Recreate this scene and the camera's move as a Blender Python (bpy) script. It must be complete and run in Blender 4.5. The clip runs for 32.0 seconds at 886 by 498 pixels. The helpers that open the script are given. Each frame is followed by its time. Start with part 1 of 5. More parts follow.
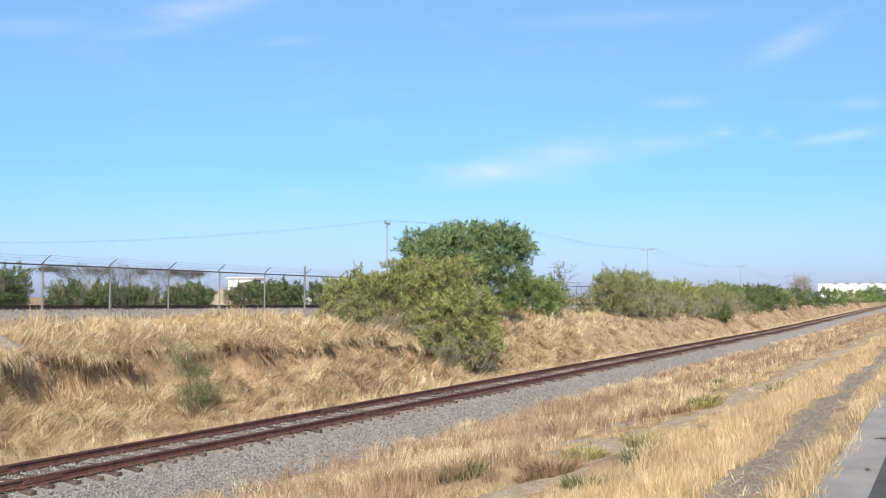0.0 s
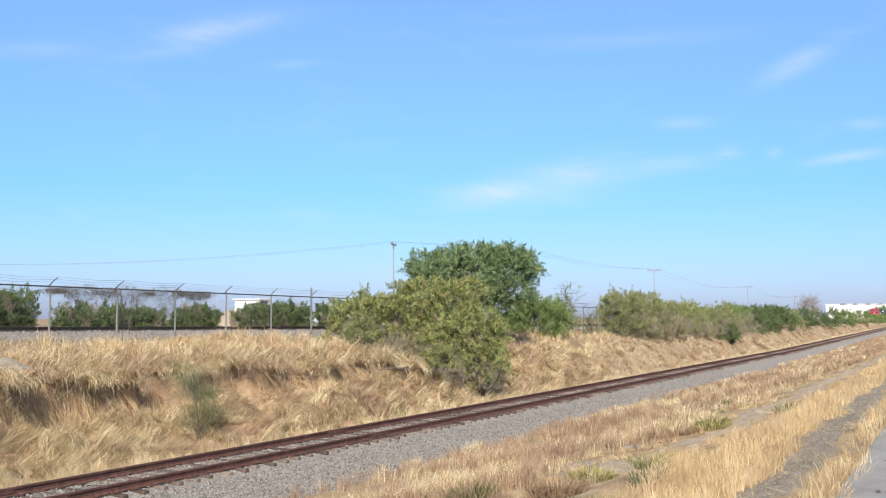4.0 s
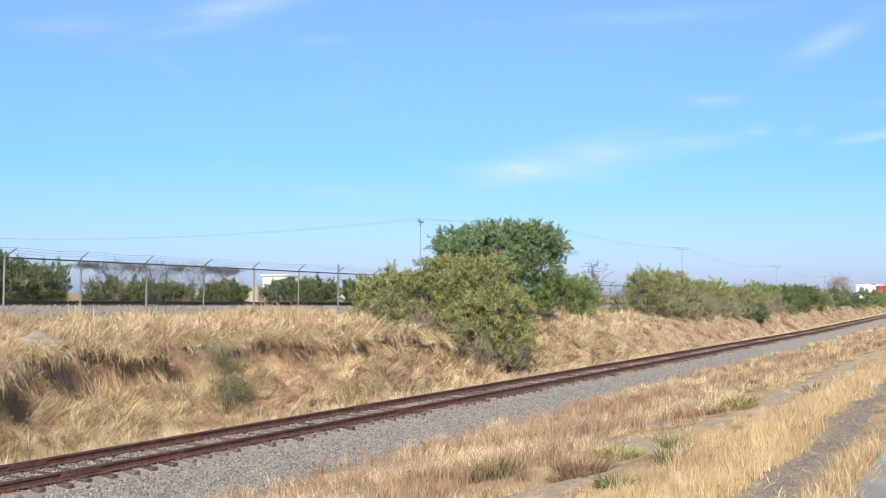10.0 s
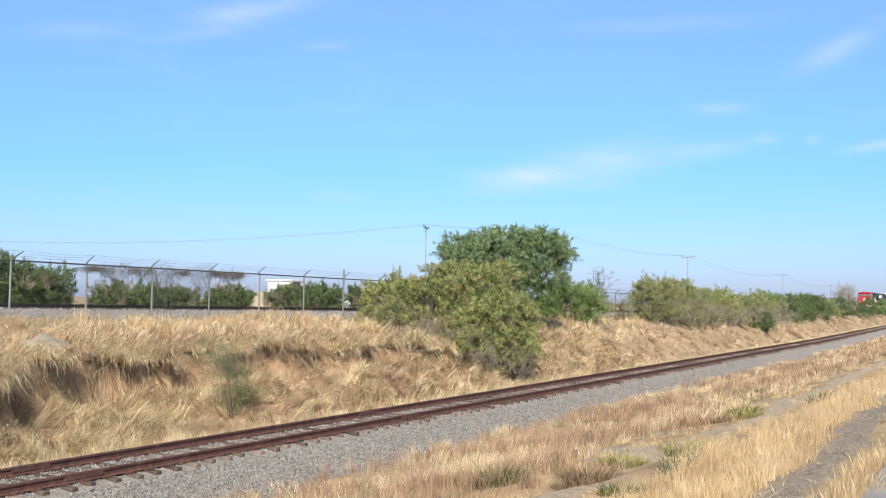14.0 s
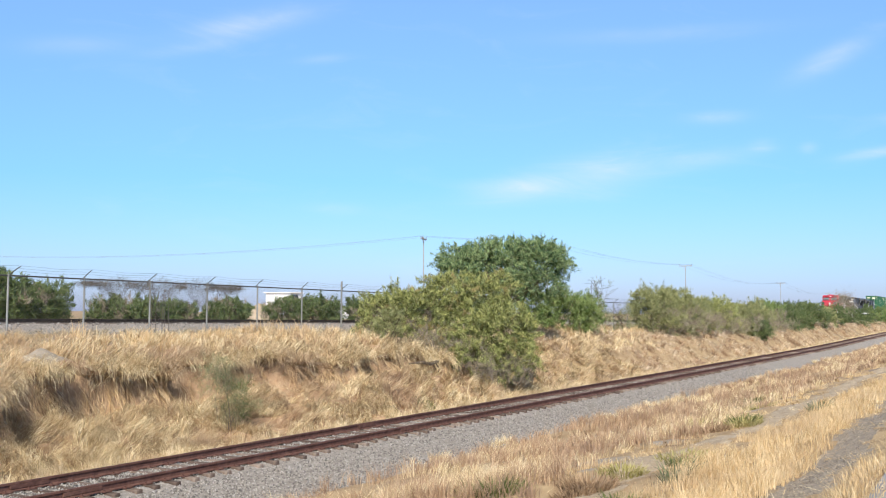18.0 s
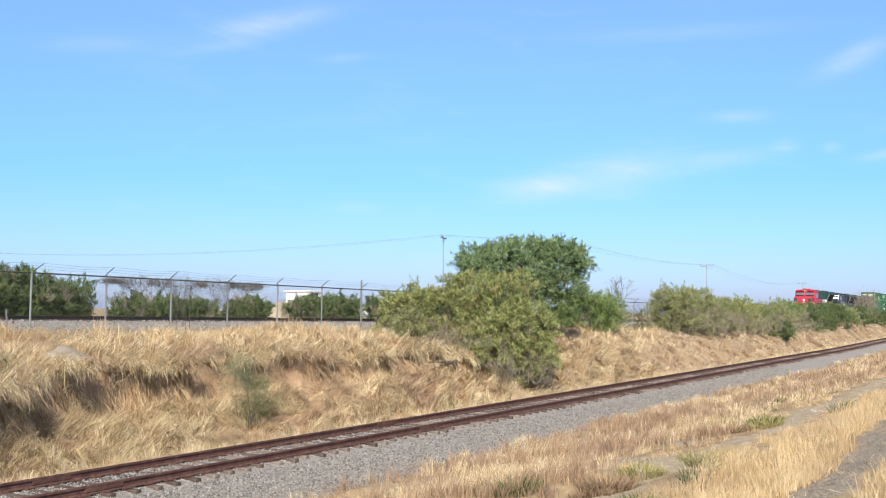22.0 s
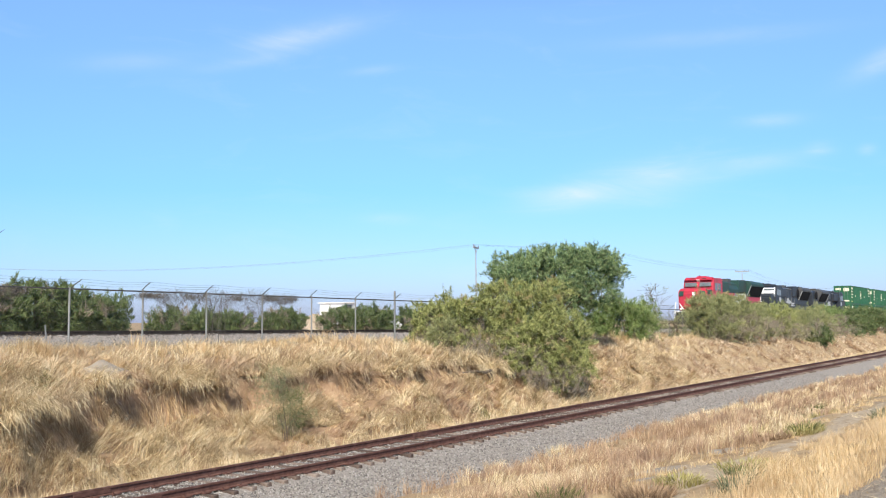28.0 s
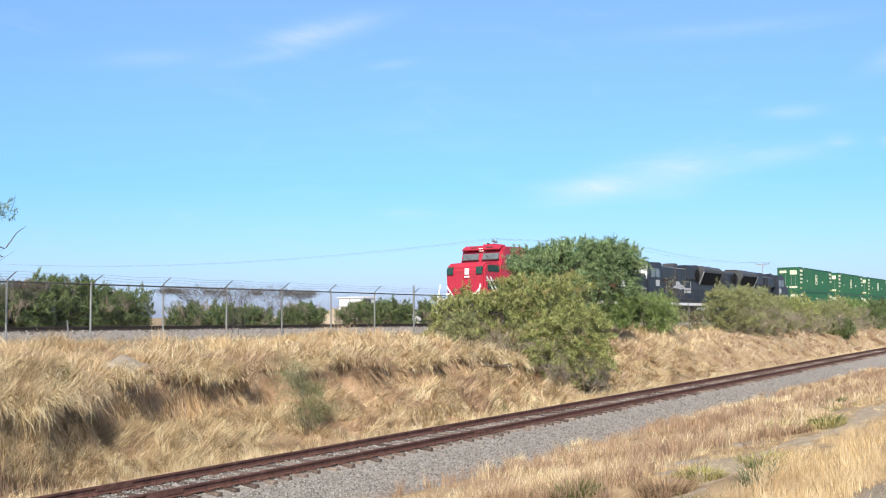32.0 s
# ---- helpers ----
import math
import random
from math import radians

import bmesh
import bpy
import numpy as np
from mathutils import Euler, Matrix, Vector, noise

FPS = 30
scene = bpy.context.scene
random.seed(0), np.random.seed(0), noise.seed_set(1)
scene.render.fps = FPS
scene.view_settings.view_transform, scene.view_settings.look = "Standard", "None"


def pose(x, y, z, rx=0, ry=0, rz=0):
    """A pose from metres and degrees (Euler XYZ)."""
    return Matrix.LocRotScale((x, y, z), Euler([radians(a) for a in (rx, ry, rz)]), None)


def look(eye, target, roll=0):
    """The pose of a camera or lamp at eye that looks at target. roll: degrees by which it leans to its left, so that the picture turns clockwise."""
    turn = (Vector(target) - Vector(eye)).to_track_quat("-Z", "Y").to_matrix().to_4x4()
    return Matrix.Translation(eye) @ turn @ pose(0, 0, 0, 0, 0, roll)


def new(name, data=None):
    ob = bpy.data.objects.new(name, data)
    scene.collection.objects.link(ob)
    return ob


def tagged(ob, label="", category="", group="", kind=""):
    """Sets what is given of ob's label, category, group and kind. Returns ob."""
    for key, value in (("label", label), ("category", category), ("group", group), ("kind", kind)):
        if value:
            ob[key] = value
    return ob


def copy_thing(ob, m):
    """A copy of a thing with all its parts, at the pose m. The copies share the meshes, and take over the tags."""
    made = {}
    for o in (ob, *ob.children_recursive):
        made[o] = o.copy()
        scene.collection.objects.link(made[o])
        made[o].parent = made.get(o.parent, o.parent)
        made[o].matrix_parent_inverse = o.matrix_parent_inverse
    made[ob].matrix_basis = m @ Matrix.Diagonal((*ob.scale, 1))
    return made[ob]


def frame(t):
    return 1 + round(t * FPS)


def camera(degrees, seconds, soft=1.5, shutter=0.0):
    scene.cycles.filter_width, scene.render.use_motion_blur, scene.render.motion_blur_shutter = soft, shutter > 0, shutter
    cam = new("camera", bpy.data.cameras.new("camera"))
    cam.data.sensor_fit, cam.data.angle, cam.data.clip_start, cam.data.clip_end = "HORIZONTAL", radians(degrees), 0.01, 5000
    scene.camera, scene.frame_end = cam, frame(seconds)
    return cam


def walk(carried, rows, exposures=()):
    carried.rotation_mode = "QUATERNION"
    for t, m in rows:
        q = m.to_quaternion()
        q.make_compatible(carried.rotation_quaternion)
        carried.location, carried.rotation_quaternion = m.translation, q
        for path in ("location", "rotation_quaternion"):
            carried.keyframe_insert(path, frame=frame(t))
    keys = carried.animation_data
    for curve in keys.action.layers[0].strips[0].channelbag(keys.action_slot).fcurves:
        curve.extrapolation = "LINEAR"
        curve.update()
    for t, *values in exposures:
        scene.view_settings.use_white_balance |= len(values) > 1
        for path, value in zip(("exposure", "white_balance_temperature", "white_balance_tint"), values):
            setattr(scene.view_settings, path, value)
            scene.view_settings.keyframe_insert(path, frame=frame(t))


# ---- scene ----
cam = camera(48.27, 32.0, soft=1.1)
EYE = 3.51
# seconds, yaw, pitch, roll of the hand-held camera, which stands at the roadside
ROWS = [
    (0, -62.7, 2.748, -0), (0.5, -62.61, 2.919, 0.118), (1, -62.662, 3.289, 0.2), (1.5, -62.611, 3.695, 0.337),
    (2, -62.352, 3.641, 0.144), (2.5, -62.596, 3.732, 0.192), (3, -62.576, 3.673, -0.11), (3.5, -62.349, 3.914, 0.139),
    (5.5, -62.265, 4.131, -0.204), (6, -62.425, 3.725, 0.165), (6.5, -62.051, 3.931, -0.177), (7, -61.846, 3.447, -0.45),
    (7.5, -61.962, 3.235, -0.526), (8, -61.84, 2.851, -0.846), (8.5, -61.478, 2.218, -0.652), (9, -60.679, 2.177, -0.42),
    (9.5, -60.532, 2.562, -0.309), (10, -60.789, 2.643, -0.361), (10.5, -60.691, 2.593, -0.633), (11, -60.605, 2.817, -0.805),
    (11.5, -60.244, 2.781, -0.815), (12, -60.001, 2.89, -0.694), (12.5, -59.933, 3.001, -0.373), (13, -60.174, 2.806, -0.732),
    (13.5, -60.248, 2.649, -0.767), (14, -60.495, 3.002, -0.799), (14.5, -60.083, 2.847, -0.68), (16.5, -60.901, 3.204, 0.093),
    (17, -61.115, 3.352, -0.038), (17.5, -60.773, 3.672, -0.12), (18, -60.6, 3.646, -0.267), (18.5, -60.777, 3.374, -0.419),
    (19, -60.77, 3.423, -0.192), (19.5, -60.837, 3.482, -0.44), (20, -60.475, 3.779, -0.459), (20.5, -60.01, 3.611, -0.708),
    (21, -59.773, 3.397, -0.729), (21.5, -59.842, 3.367, -0.628), (22, -59.467, 3.581, -0.534), (22.5, -59.176, 3.87, -0.425),
    (23, -59.175, 3.854, -0.453), (23.5, -58.963, 3.59, -0.401), (24, -59.104, 3.656, -0.454), (24.5, -59.031, 3.85, -0.406),
    (25, -58.863, 3.827, -0.376), (25.5, -58.793, 3.78, -0.31), (27.5, -57.596, 3.597, -0.136), (28, -57.529, 4.153, 0.276),
    (28.5, -58.575, 4.198, 0.083), (29, -58.361, 4.414, 0.044), (29.5, -58.114, 3.996, 0.4), (30, -57.598, 3.866, 0.624),
    (30.5, -57.025, 3.687, 0.573), (31, -56.984, 3.643, 0.608), (31.5, -56.697, 3.78, 0.468), (32, -56.431, 3.82, 0.474),
]
walk(cam, [(t, pose(0, 0, EYE, 90 + pitch, roll, yaw)) for t, yaw, pitch, roll in ROWS],
     exposures=[(0, 0.33), (16, 0.37), (32, 0.43)])

# ---- light ----
SUN_TO = Vector((-0.70, -0.36, 0.62)).normalized()
world = bpy.data.worlds.new("world")
scene.world = world
world.use_nodes = True


def build_sky():
    nt = world.node_tree
    nt.nodes.clear()
    out = nt.nodes.new("ShaderNodeOutputWorld")
    bg = nt.nodes.new("ShaderNodeBackground")
    sky = nt.nodes.new("ShaderNodeTexSky")
    sky.sky_type = "NISHITA"
    sky.sun_disc = False
    sky.sun_elevation = math.asin(SUN_TO.z)
    sky.sun_rotation = math.atan2(SUN_TO.x, SUN_TO.y)
    sky.air_density, sky.dust_density, sky.ozone_density = 1.0, 0.6, 2.0
    coord = nt.nodes.new("ShaderNodeTexCoord")
    sep = nt.nodes.new("ShaderNodeSeparateXYZ")
    nt.links.new(coord.outputs["Generated"], sep.inputs[0])
    ramp = nt.nodes.new("ShaderNodeValToRGB")
    for i, (p, c) in enumerate(SKY_RAMP):
        e = ramp.color_ramp.elements[i] if i < 2 else ramp.color_ramp.elements.new(p)
        e.position, e.color = p, (*c, 1)
    nt.links.new(sep.outputs["Z"], ramp.inputs[0])
    tint = nt.nodes.new("ShaderNodeMix")
    tint.data_type, tint.blend_type = "RGBA", "MULTIPLY"
    tint.inputs["Factor"].default_value = 1.0
    nt.links.new(sky.outputs[0], tint.inputs["A"])
    nt.links.new(ramp.outputs[0], tint.inputs["B"])
    # thin wisps of high cloud: bearing and height of each, its half length and half depth, and its weight
    wisp = nt.nodes.new("ShaderNodeTexNoise")
    wisp.inputs["Scale"].default_value, wisp.inputs["Detail"].default_value = 9.0, 7.0
    wisp.inputs["Roughness"].default_value, wisp.inputs["Distortion"].default_value = 0.62, 0.9
    stretch = nt.nodes.new("ShaderNodeMapping")
    stretch.inputs["Scale"].default_value = (0.9, 0.9, 4.0)
    stretch.inputs["Rotation"].default_value = (0.10, 0.12, 0)
    nt.links.new(coord.outputs["Generated"], stretch.inputs[0])
    nt.links.new(stretch.outputs[0], wisp.inputs[0])
    azi = math_node(nt, "ARCTAN2", sep.outputs["Y"], sep.outputs["X"])
    azi = math_node(nt, "MULTIPLY", azi, 180 / math.pi)
    ele = math_node(nt, "ARCSINE", sep.outputs["Z"])
    ele = math_node(nt, "MULTIPLY", ele, 180 / math.pi)
    total = None
    for az, el, la, le, slope, weight in CLOUDS:
        da = math_node(nt, "SUBTRACT", azi, az)
        de = math_node(nt, "SUBTRACT", ele, el)
        lift = math_node(nt, "MULTIPLY", da, slope)
        de = math_node(nt, "SUBTRACT", de, lift)
        a = math_node(nt, "POWER", math_node(nt, "ABSOLUTE", math_node(nt, "DIVIDE", da, la)), 2.0)
        b = math_node(nt, "POWER", math_node(nt, "ABSOLUTE", math_node(nt, "DIVIDE", de, le)), 2.0)
        r = math_node(nt, "ADD", a, b)
        m = math_node(nt, "MULTIPLY", math_node(nt, "POWER", 2.718, math_node(nt, "MULTIPLY", r, -1.4)), weight)
        total = m if total is None else math_node(nt, "ADD", total, m)
    grain = nt.nodes.new("ShaderNodeMapRange")
    grain.inputs["From Min"].default_value, grain.inputs["From Max"].default_value = 0.32, 0.72
    grain.inputs["To Min"].default_value, grain.inputs["To Max"].default_value = 0.35, 1.0
    nt.links.new(wisp.outputs["Fac"], grain.inputs[0])
    total = math_node(nt, "MULTIPLY", total, grain.outputs[0])
    thin = math_node(nt, "MULTIPLY", math_node(nt, "SUBTRACT", wisp.outputs["Fac"], 0.55), 0.30)
    thin = math_node(nt, "MAXIMUM", thin, 0.0)
    total = math_node(nt, "MINIMUM", math_node(nt, "ADD", total, thin), 0.9)
    mix = nt.nodes.new("ShaderNodeMix")
    mix.data_type = "RGBA"
    mix.inputs["B"].default_value = (*CLOUD_COLOUR, 1)
    nt.links.new(total, mix.inputs["Factor"])
    nt.links.new(tint.outputs["Result"], mix.inputs["A"])
    nt.links.new(mix.outputs["Result"], bg.inputs[0])
    bg.inputs[1].default_value = 0.079
    nt.links.new(bg.outputs[0], out.inputs[0])


def math_node(nt, op, a, b=None):
    n = nt.nodes.new("ShaderNodeMath")
    n.operation = op
    for i, v in enumerate((a, b)):
        if v is None:
            continue
        if isinstance(v, (int, float)):
            n.inputs[i].default_value = v
        else:
            nt.links.new(v, n.inputs[i])
    return n.outputs[0]


SKY_RAMP = [(0.0, (0.78, 0.91, 1.64)), (1.0, (1.3, 1.12, 0.88)), (0.06, (0.78, 1.045, 1.60)), (0.13, (0.76, 1.185, 1.58)), (0.30, (1.28, 1.60, 2.28)), (0.42, (1.30, 1.32, 1.32))]
CLOUD_COLOUR = (8.6, 9.2, 10.4)
CLOUDS = [
    (25.2, 7.1, 2.9, 0.78, -0.10, 0.62), (20.6, 7.9, 4.0, 1.25, -0.1, 0.46), (14.6, 8.6, 3, 0.60, -0.1, 0.29), (7.9, 13.6, 2.1, 0.69, -0.38, 0.49),
    (13.8, 10.9, 1.8, 0.41, 0, 0.29), (11.4, 9.2, 0.8, 0.40, 0, 0.29), (9, 9, 0.5, 0.34, 0, 0.24), (5.3, 8.6, 2.3, 0.31, -0.1, 0.39),
    (4.1, 10.2, 1.2, 0.34, 0, 0.24), (35.6, 5.9, 1.8, 0.40, 0, 0.22), (17.1, 15.6, 7, 0.46, 0, 0.20), (40.5, 16.2, 3.6, 0.69, -0.22, 0.49),
    (44, 14.6, 3, 0.40, -0.2, 0.22), (50, 14.3, 3.5, 0.57, -0.1, 0.22), (36.5, 14.4, 1.6, 0.29, -0.12, 0.20),
]
build_sky()
sun_data = bpy.data.lights.new("sun", "SUN")
sun_data.energy, sun_data.angle, sun_data.color = 5.0, radians(0.6), (1.0, 0.93, 0.82)
sun = new("sun", sun_data)
sun.matrix_world = look(tuple(SUN_TO * 300), (0, 0, 0))


# ---- materials ----
def ramp_stops(node, stops):
    el = node.color_ramp.elements
    for i, (p, c) in enumerate(stops):
        e = el[i] if i < 2 else el.new(p)
        e.position, e.color = p, (*c, 1)


def material(name, colours, scale=4.0, rough=0.85, metal=0.0, bump=0.0, fine=None, island=0.0, spec=0.3, stain=None, stain_scale=0.4, stain_at=0.55, objrand=0.0, through_light=0.0, reach=0.22):
    """Two to four base colours spread by noise of that scale, with finer grain, stains, and a shift from piece to piece."""
    m = bpy.data.materials.new(name)
    m.use_nodes = True
    nt = m.node_tree
    b = nt.nodes["Principled BSDF"]
    b.inputs["Roughness"].default_value, b.inputs["Metallic"].default_value = rough, metal
    b.inputs["Specular IOR Level"].default_value = spec
    coord = nt.nodes.new("ShaderNodeTexCoord")
    n1 = nt.nodes.new("ShaderNodeTexNoise")
    n1.inputs["Scale"].default_value, n1.inputs["Detail"].default_value = scale, 8.0
    n1.inputs["Roughness"].default_value = 0.65
    nt.links.new(coord.outputs["Object"], n1.inputs["Vector"])
    fac = n1.outputs["Fac"]
    if island or objrand:
        src = nt.nodes.new("ShaderNodeNewGeometry" if island else "ShaderNodeObjectInfo")
        rnd = src.outputs["Random Per Island" if island else "Random"]
        shift = math_node(nt, "MULTIPLY", math_node(nt, "SUBTRACT", rnd, 0.5), island or objrand)
        fac = math_node(nt, "ADD", fac, shift)
    ramp = nt.nodes.new("ShaderNodeValToRGB")
    n = len(colours)
    ramp_stops(ramp, [(0.5 - reach + 2 * reach * i / (n - 1), c) for i, c in enumerate(colours)])
    nt.links.new(fac, ramp.inputs[0])
    col = ramp.outputs[0]
    if stain:
        n2 = nt.nodes.new("ShaderNodeTexNoise")
        n2.inputs["Scale"].default_value, n2.inputs["Detail"].default_value = stain_scale, 6.0
        nt.links.new(coord.outputs["Object"], n2.inputs["Vector"])
        mr = nt.nodes.new("ShaderNodeMapRange")
        mr.inputs["From Min"].default_value, mr.inputs["From Max"].default_value = stain_at, stain_at + 0.16
        nt.links.new(n2.outputs["Fac"], mr.inputs[0])
        mx = nt.nodes.new("ShaderNodeMix")
        mx.data_type = "RGBA"
        nt.links.new(mr.outputs[0], mx.inputs["Factor"])
        nt.links.new(col, mx.inputs["A"])
        mx.inputs["B"].default_value = (*stain, 1)
        col = mx.outputs["Result"]
    nt.links.new(col, b.inputs["Base Color"])
    if bump:
        n3 = nt.nodes.new("ShaderNodeTexNoise")
        n3.inputs["Scale"].default_value, n3.inputs["Detail"].default_value = fine or scale * 6, 6.0
        nt.links.new(coord.outputs["Object"], n3.inputs["Vector"])
        bp = nt.nodes.new("ShaderNodeBump")
        bp.inputs["Strength"].default_value, bp.inputs["Distance"].default_value = bump, 0.05
        nt.links.new(n3.outputs["Fac"], bp.inputs["Height"])
        nt.links.new(bp.outputs[0], b.inputs["Normal"])
    if through_light:
        tr = nt.nodes.new("ShaderNodeBsdfTranslucent")
        nt.links.new(col, tr.inputs["Color"])
        ms = nt.nodes.new("ShaderNodeMixShader")
        ms.inputs[0].default_value = through_light
        nt.links.new(b.outputs[0], ms.inputs[1])
        nt.links.new(tr.outputs[0], ms.inputs[2])
        nt.links.new(ms.outputs[0], nt.nodes["Material Output"].inputs[0])
    return m


M_GROUND = material("dry_soil", [(0.20, 0.135, 0.075), (0.36, 0.26, 0.15), (0.45, 0.34, 0.20)], 1.3, 0.95, bump=0.6, fine=14, stain=(0.27, 0.21, 0.15), stain_scale=0.25)
M_GRAVEL_BED = material("gravel_bed", [(0.18, 0.158, 0.14), (0.295, 0.267, 0.238), (0.40, 0.365, 0.33)], 9, 0.95, bump=0.9, fine=26)
M_STONE = material("ballast_stone", [(0.15, 0.138, 0.128), (0.27, 0.25, 0.23), (0.43, 0.405, 0.375)], 3, 0.9, island=0.8)
M_EARTH = material("bare_earth", [(0.20, 0.125, 0.073), (0.32, 0.213, 0.13), (0.43, 0.31, 0.20)], 2.2, 0.95, bump=0.9, fine=9)
M_VERGE = material("stony_soil", [(0.19, 0.155, 0.12), (0.28, 0.235, 0.185), (0.38, 0.32, 0.25)], 7.0, 0.95, bump=0.6, fine=22)
M_PATH = material("trodden_dirt", [(0.30, 0.23, 0.155), (0.42, 0.335, 0.235), (0.52, 0.43, 0.32)], 5.0, 0.95, bump=0.9, fine=24, stain=(0.33, 0.265, 0.19), stain_scale=1.4)
M_ROAD = material("concrete_road", [(0.22, 0.208, 0.20), (0.285, 0.272, 0.262), (0.33, 0.318, 0.30)], 1.6, 0.9, bump=0.25, fine=60, stain=(0.20, 0.188, 0.178), stain_scale=0.5)
M_PATCH = material("dark_asphalt", [(0.06, 0.06, 0.06), (0.10, 0.10, 0.10)], 5, 0.9, bump=0.3, fine=70)
M_GRASS_GOLD = material("gold_grass", [(0.48, 0.33, 0.165), (0.69, 0.51, 0.28), (0.81, 0.66, 0.42)], 1.8, 0.8, island=0.42, through_light=0.25, stain=(0.60, 0.45, 0.28), stain_scale=0.45, stain_at=0.5, reach=0.17)
M_GRASS_BROWN = material("brown_grass", [(0.26, 0.165, 0.10), (0.44, 0.30, 0.19), (0.63, 0.465, 0.31)], 2.4, 0.85, island=0.42, through_light=0.22, stain=(0.35, 0.24, 0.17), stain_scale=0.45, stain_at=0.5, reach=0.17)
M_GRASS_PALE = material("pale_grass", [(0.36, 0.27, 0.15), (0.68, 0.535, 0.32), (0.88, 0.76, 0.52)], 2.4, 0.85, island=0.42, through_light=0.2, stain=(0.50, 0.36, 0.245), stain_scale=0.45, stain_at=0.5, reach=0.17)
M_GRASS_ROSE = material("bleached_grass", [(0.44, 0.33, 0.225), (0.68, 0.545, 0.39), (0.82, 0.70, 0.53)], 1.6, 0.85, island=0.42, through_light=0.2, stain=(0.47, 0.35, 0.255), stain_scale=0.6, stain_at=0.53, reach=0.24)
M_GRASS_GREY = material("weathered_grass", [(0.26, 0.215, 0.15), (0.42, 0.355, 0.25), (0.56, 0.48, 0.35)], 2.0, 0.85, island=0.42, through_light=0.2, stain=(0.28, 0.26, 0.17), stain_scale=0.5, stain_at=0.5, reach=0.17)
M_GRASS_WARM = material("tawny_grass", [(0.40, 0.27, 0.14), (0.62, 0.44, 0.245), (0.80, 0.63, 0.41)], 2.4, 0.85, island=0.42, through_light=0.2, stain=(0.42, 0.30, 0.19), stain_scale=0.6, stain_at=0.5, reach=0.17)
M_GRASS_GREEN = material("green_weed", [(0.065, 0.085, 0.025), (0.135, 0.16, 0.05), (0.24, 0.24, 0.09)], 2, 0.8, island=0.6, through_light=0.2)
M_GRASS_OLIVE = material("olive_grass", [(0.22, 0.19, 0.06), (0.36, 0.32, 0.12), (0.52, 0.46, 0.22)], 2, 0.8, island=0.6, through_light=0.2)
M_ROOT = material("dead_root_fibre", [(0.17, 0.108, 0.064), (0.36, 0.245, 0.15), (0.60, 0.44, 0.28)], 2.6, 0.9, island=0.42, through_light=0.1, reach=0.17)
M_LEAF_DARK = material("tree_leaf", [(0.054, 0.106, 0.046), (0.156, 0.234, 0.102), (0.324, 0.414, 0.186)], 2.2, 0.6, island=0.5, through_light=0.08, reach=0.17)
M_LEAF_FIELD = material("field_leaf", [(0.045, 0.08, 0.028), (0.12, 0.165, 0.06), (0.22, 0.265, 0.11)], 1.8, 0.6, island=0.25, through_light=0.22, reach=0.17)
M_LEAF_OLIVE = material("olive_leaf", [(0.082, 0.10, 0.028), (0.245, 0.278, 0.086), (0.48, 0.49, 0.19)], 2.4, 0.65, island=0.55, through_light=0.08, reach=0.17)
M_LEAF_PALE = material("pale_leaf", [(0.11, 0.13, 0.05), (0.28, 0.30, 0.13), (0.46, 0.46, 0.22)], 2.6, 0.7, island=0.3, through_light=0.22, reach=0.21)
M_LEAF_MID = material("mid_leaf", [(0.081, 0.138, 0.04), (0.196, 0.27, 0.086), (0.345, 0.414, 0.161)], 1.8, 0.65, island=0.25, through_light=0.22, reach=0.17)
M_DRY_TWIG = material("dry_twig", [(0.20, 0.165, 0.125), (0.34, 0.29, 0.225)], 3, 0.9, island=0.5)
M_BARK = material("bark", [(0.08, 0.06, 0.045), (0.18, 0.14, 0.10)], 9, 0.95, bump=0.5)
M_RUST = material("rusty_rail", [(0.06, 0.029, 0.023), (0.11, 0.053, 0.042), (0.165, 0.09, 0.07)], 6, 0.75, bump=0.2)
M_SLEEPER = material("weathered_sleeper", [(0.065, 0.045, 0.036), (0.15, 0.11, 0.089), (0.28, 0.225, 0.185)], 5, 0.9, bump=0.4, objrand=0.4)
M_GALV = material("galvanised_steel", [(0.20, 0.205, 0.20), (0.30, 0.305, 0.295)], 6, 0.55, metal=0.4, objrand=0.3)
M_DEADWEED = material("dead_weed", [(0.22, 0.145, 0.085), (0.34, 0.235, 0.145), (0.46, 0.33, 0.21)], 2, 0.9, island=0.6, through_light=0.15)
M_AGAVE = material("dusty_green_blade", [(0.08, 0.10, 0.05), (0.14, 0.165, 0.085), (0.22, 0.23, 0.13)], 3, 0.7, island=0.5)
M_DARKRAIL = material("dark_rail", [(0.022, 0.018, 0.016), (0.045, 0.035, 0.03)], 6, 0.7)
M_GREYSOIL = material("pale_grey_soil", [(0.22, 0.185, 0.145), (0.31, 0.265, 0.21), (0.40, 0.345, 0.28)], 2.5, 0.95, bump=0.7, fine=16)
M_DEADLEAF = material("dead_leaf", [(0.25, 0.19, 0.08), (0.38, 0.30, 0.14), (0.50, 0.42, 0.21)], 1.6, 0.85, island=0.3, through_light=0.3)
M_VINE = material("dead_vine", [(0.09, 0.08, 0.07), (0.18, 0.16, 0.14)], 3, 0.9, island=0.5)
M_VOID = material("deep_grille", [(0.004, 0.004, 0.005), (0.008, 0.008, 0.009)], 3, 0.9)
# cab glass: base colour lightened to carry the sky's reflection
M_SHIELD = material("sky_tinted_glass", [(0.10, 0.12, 0.125), (0.16, 0.18, 0.185)], 2, 0.06, spec=1.0)
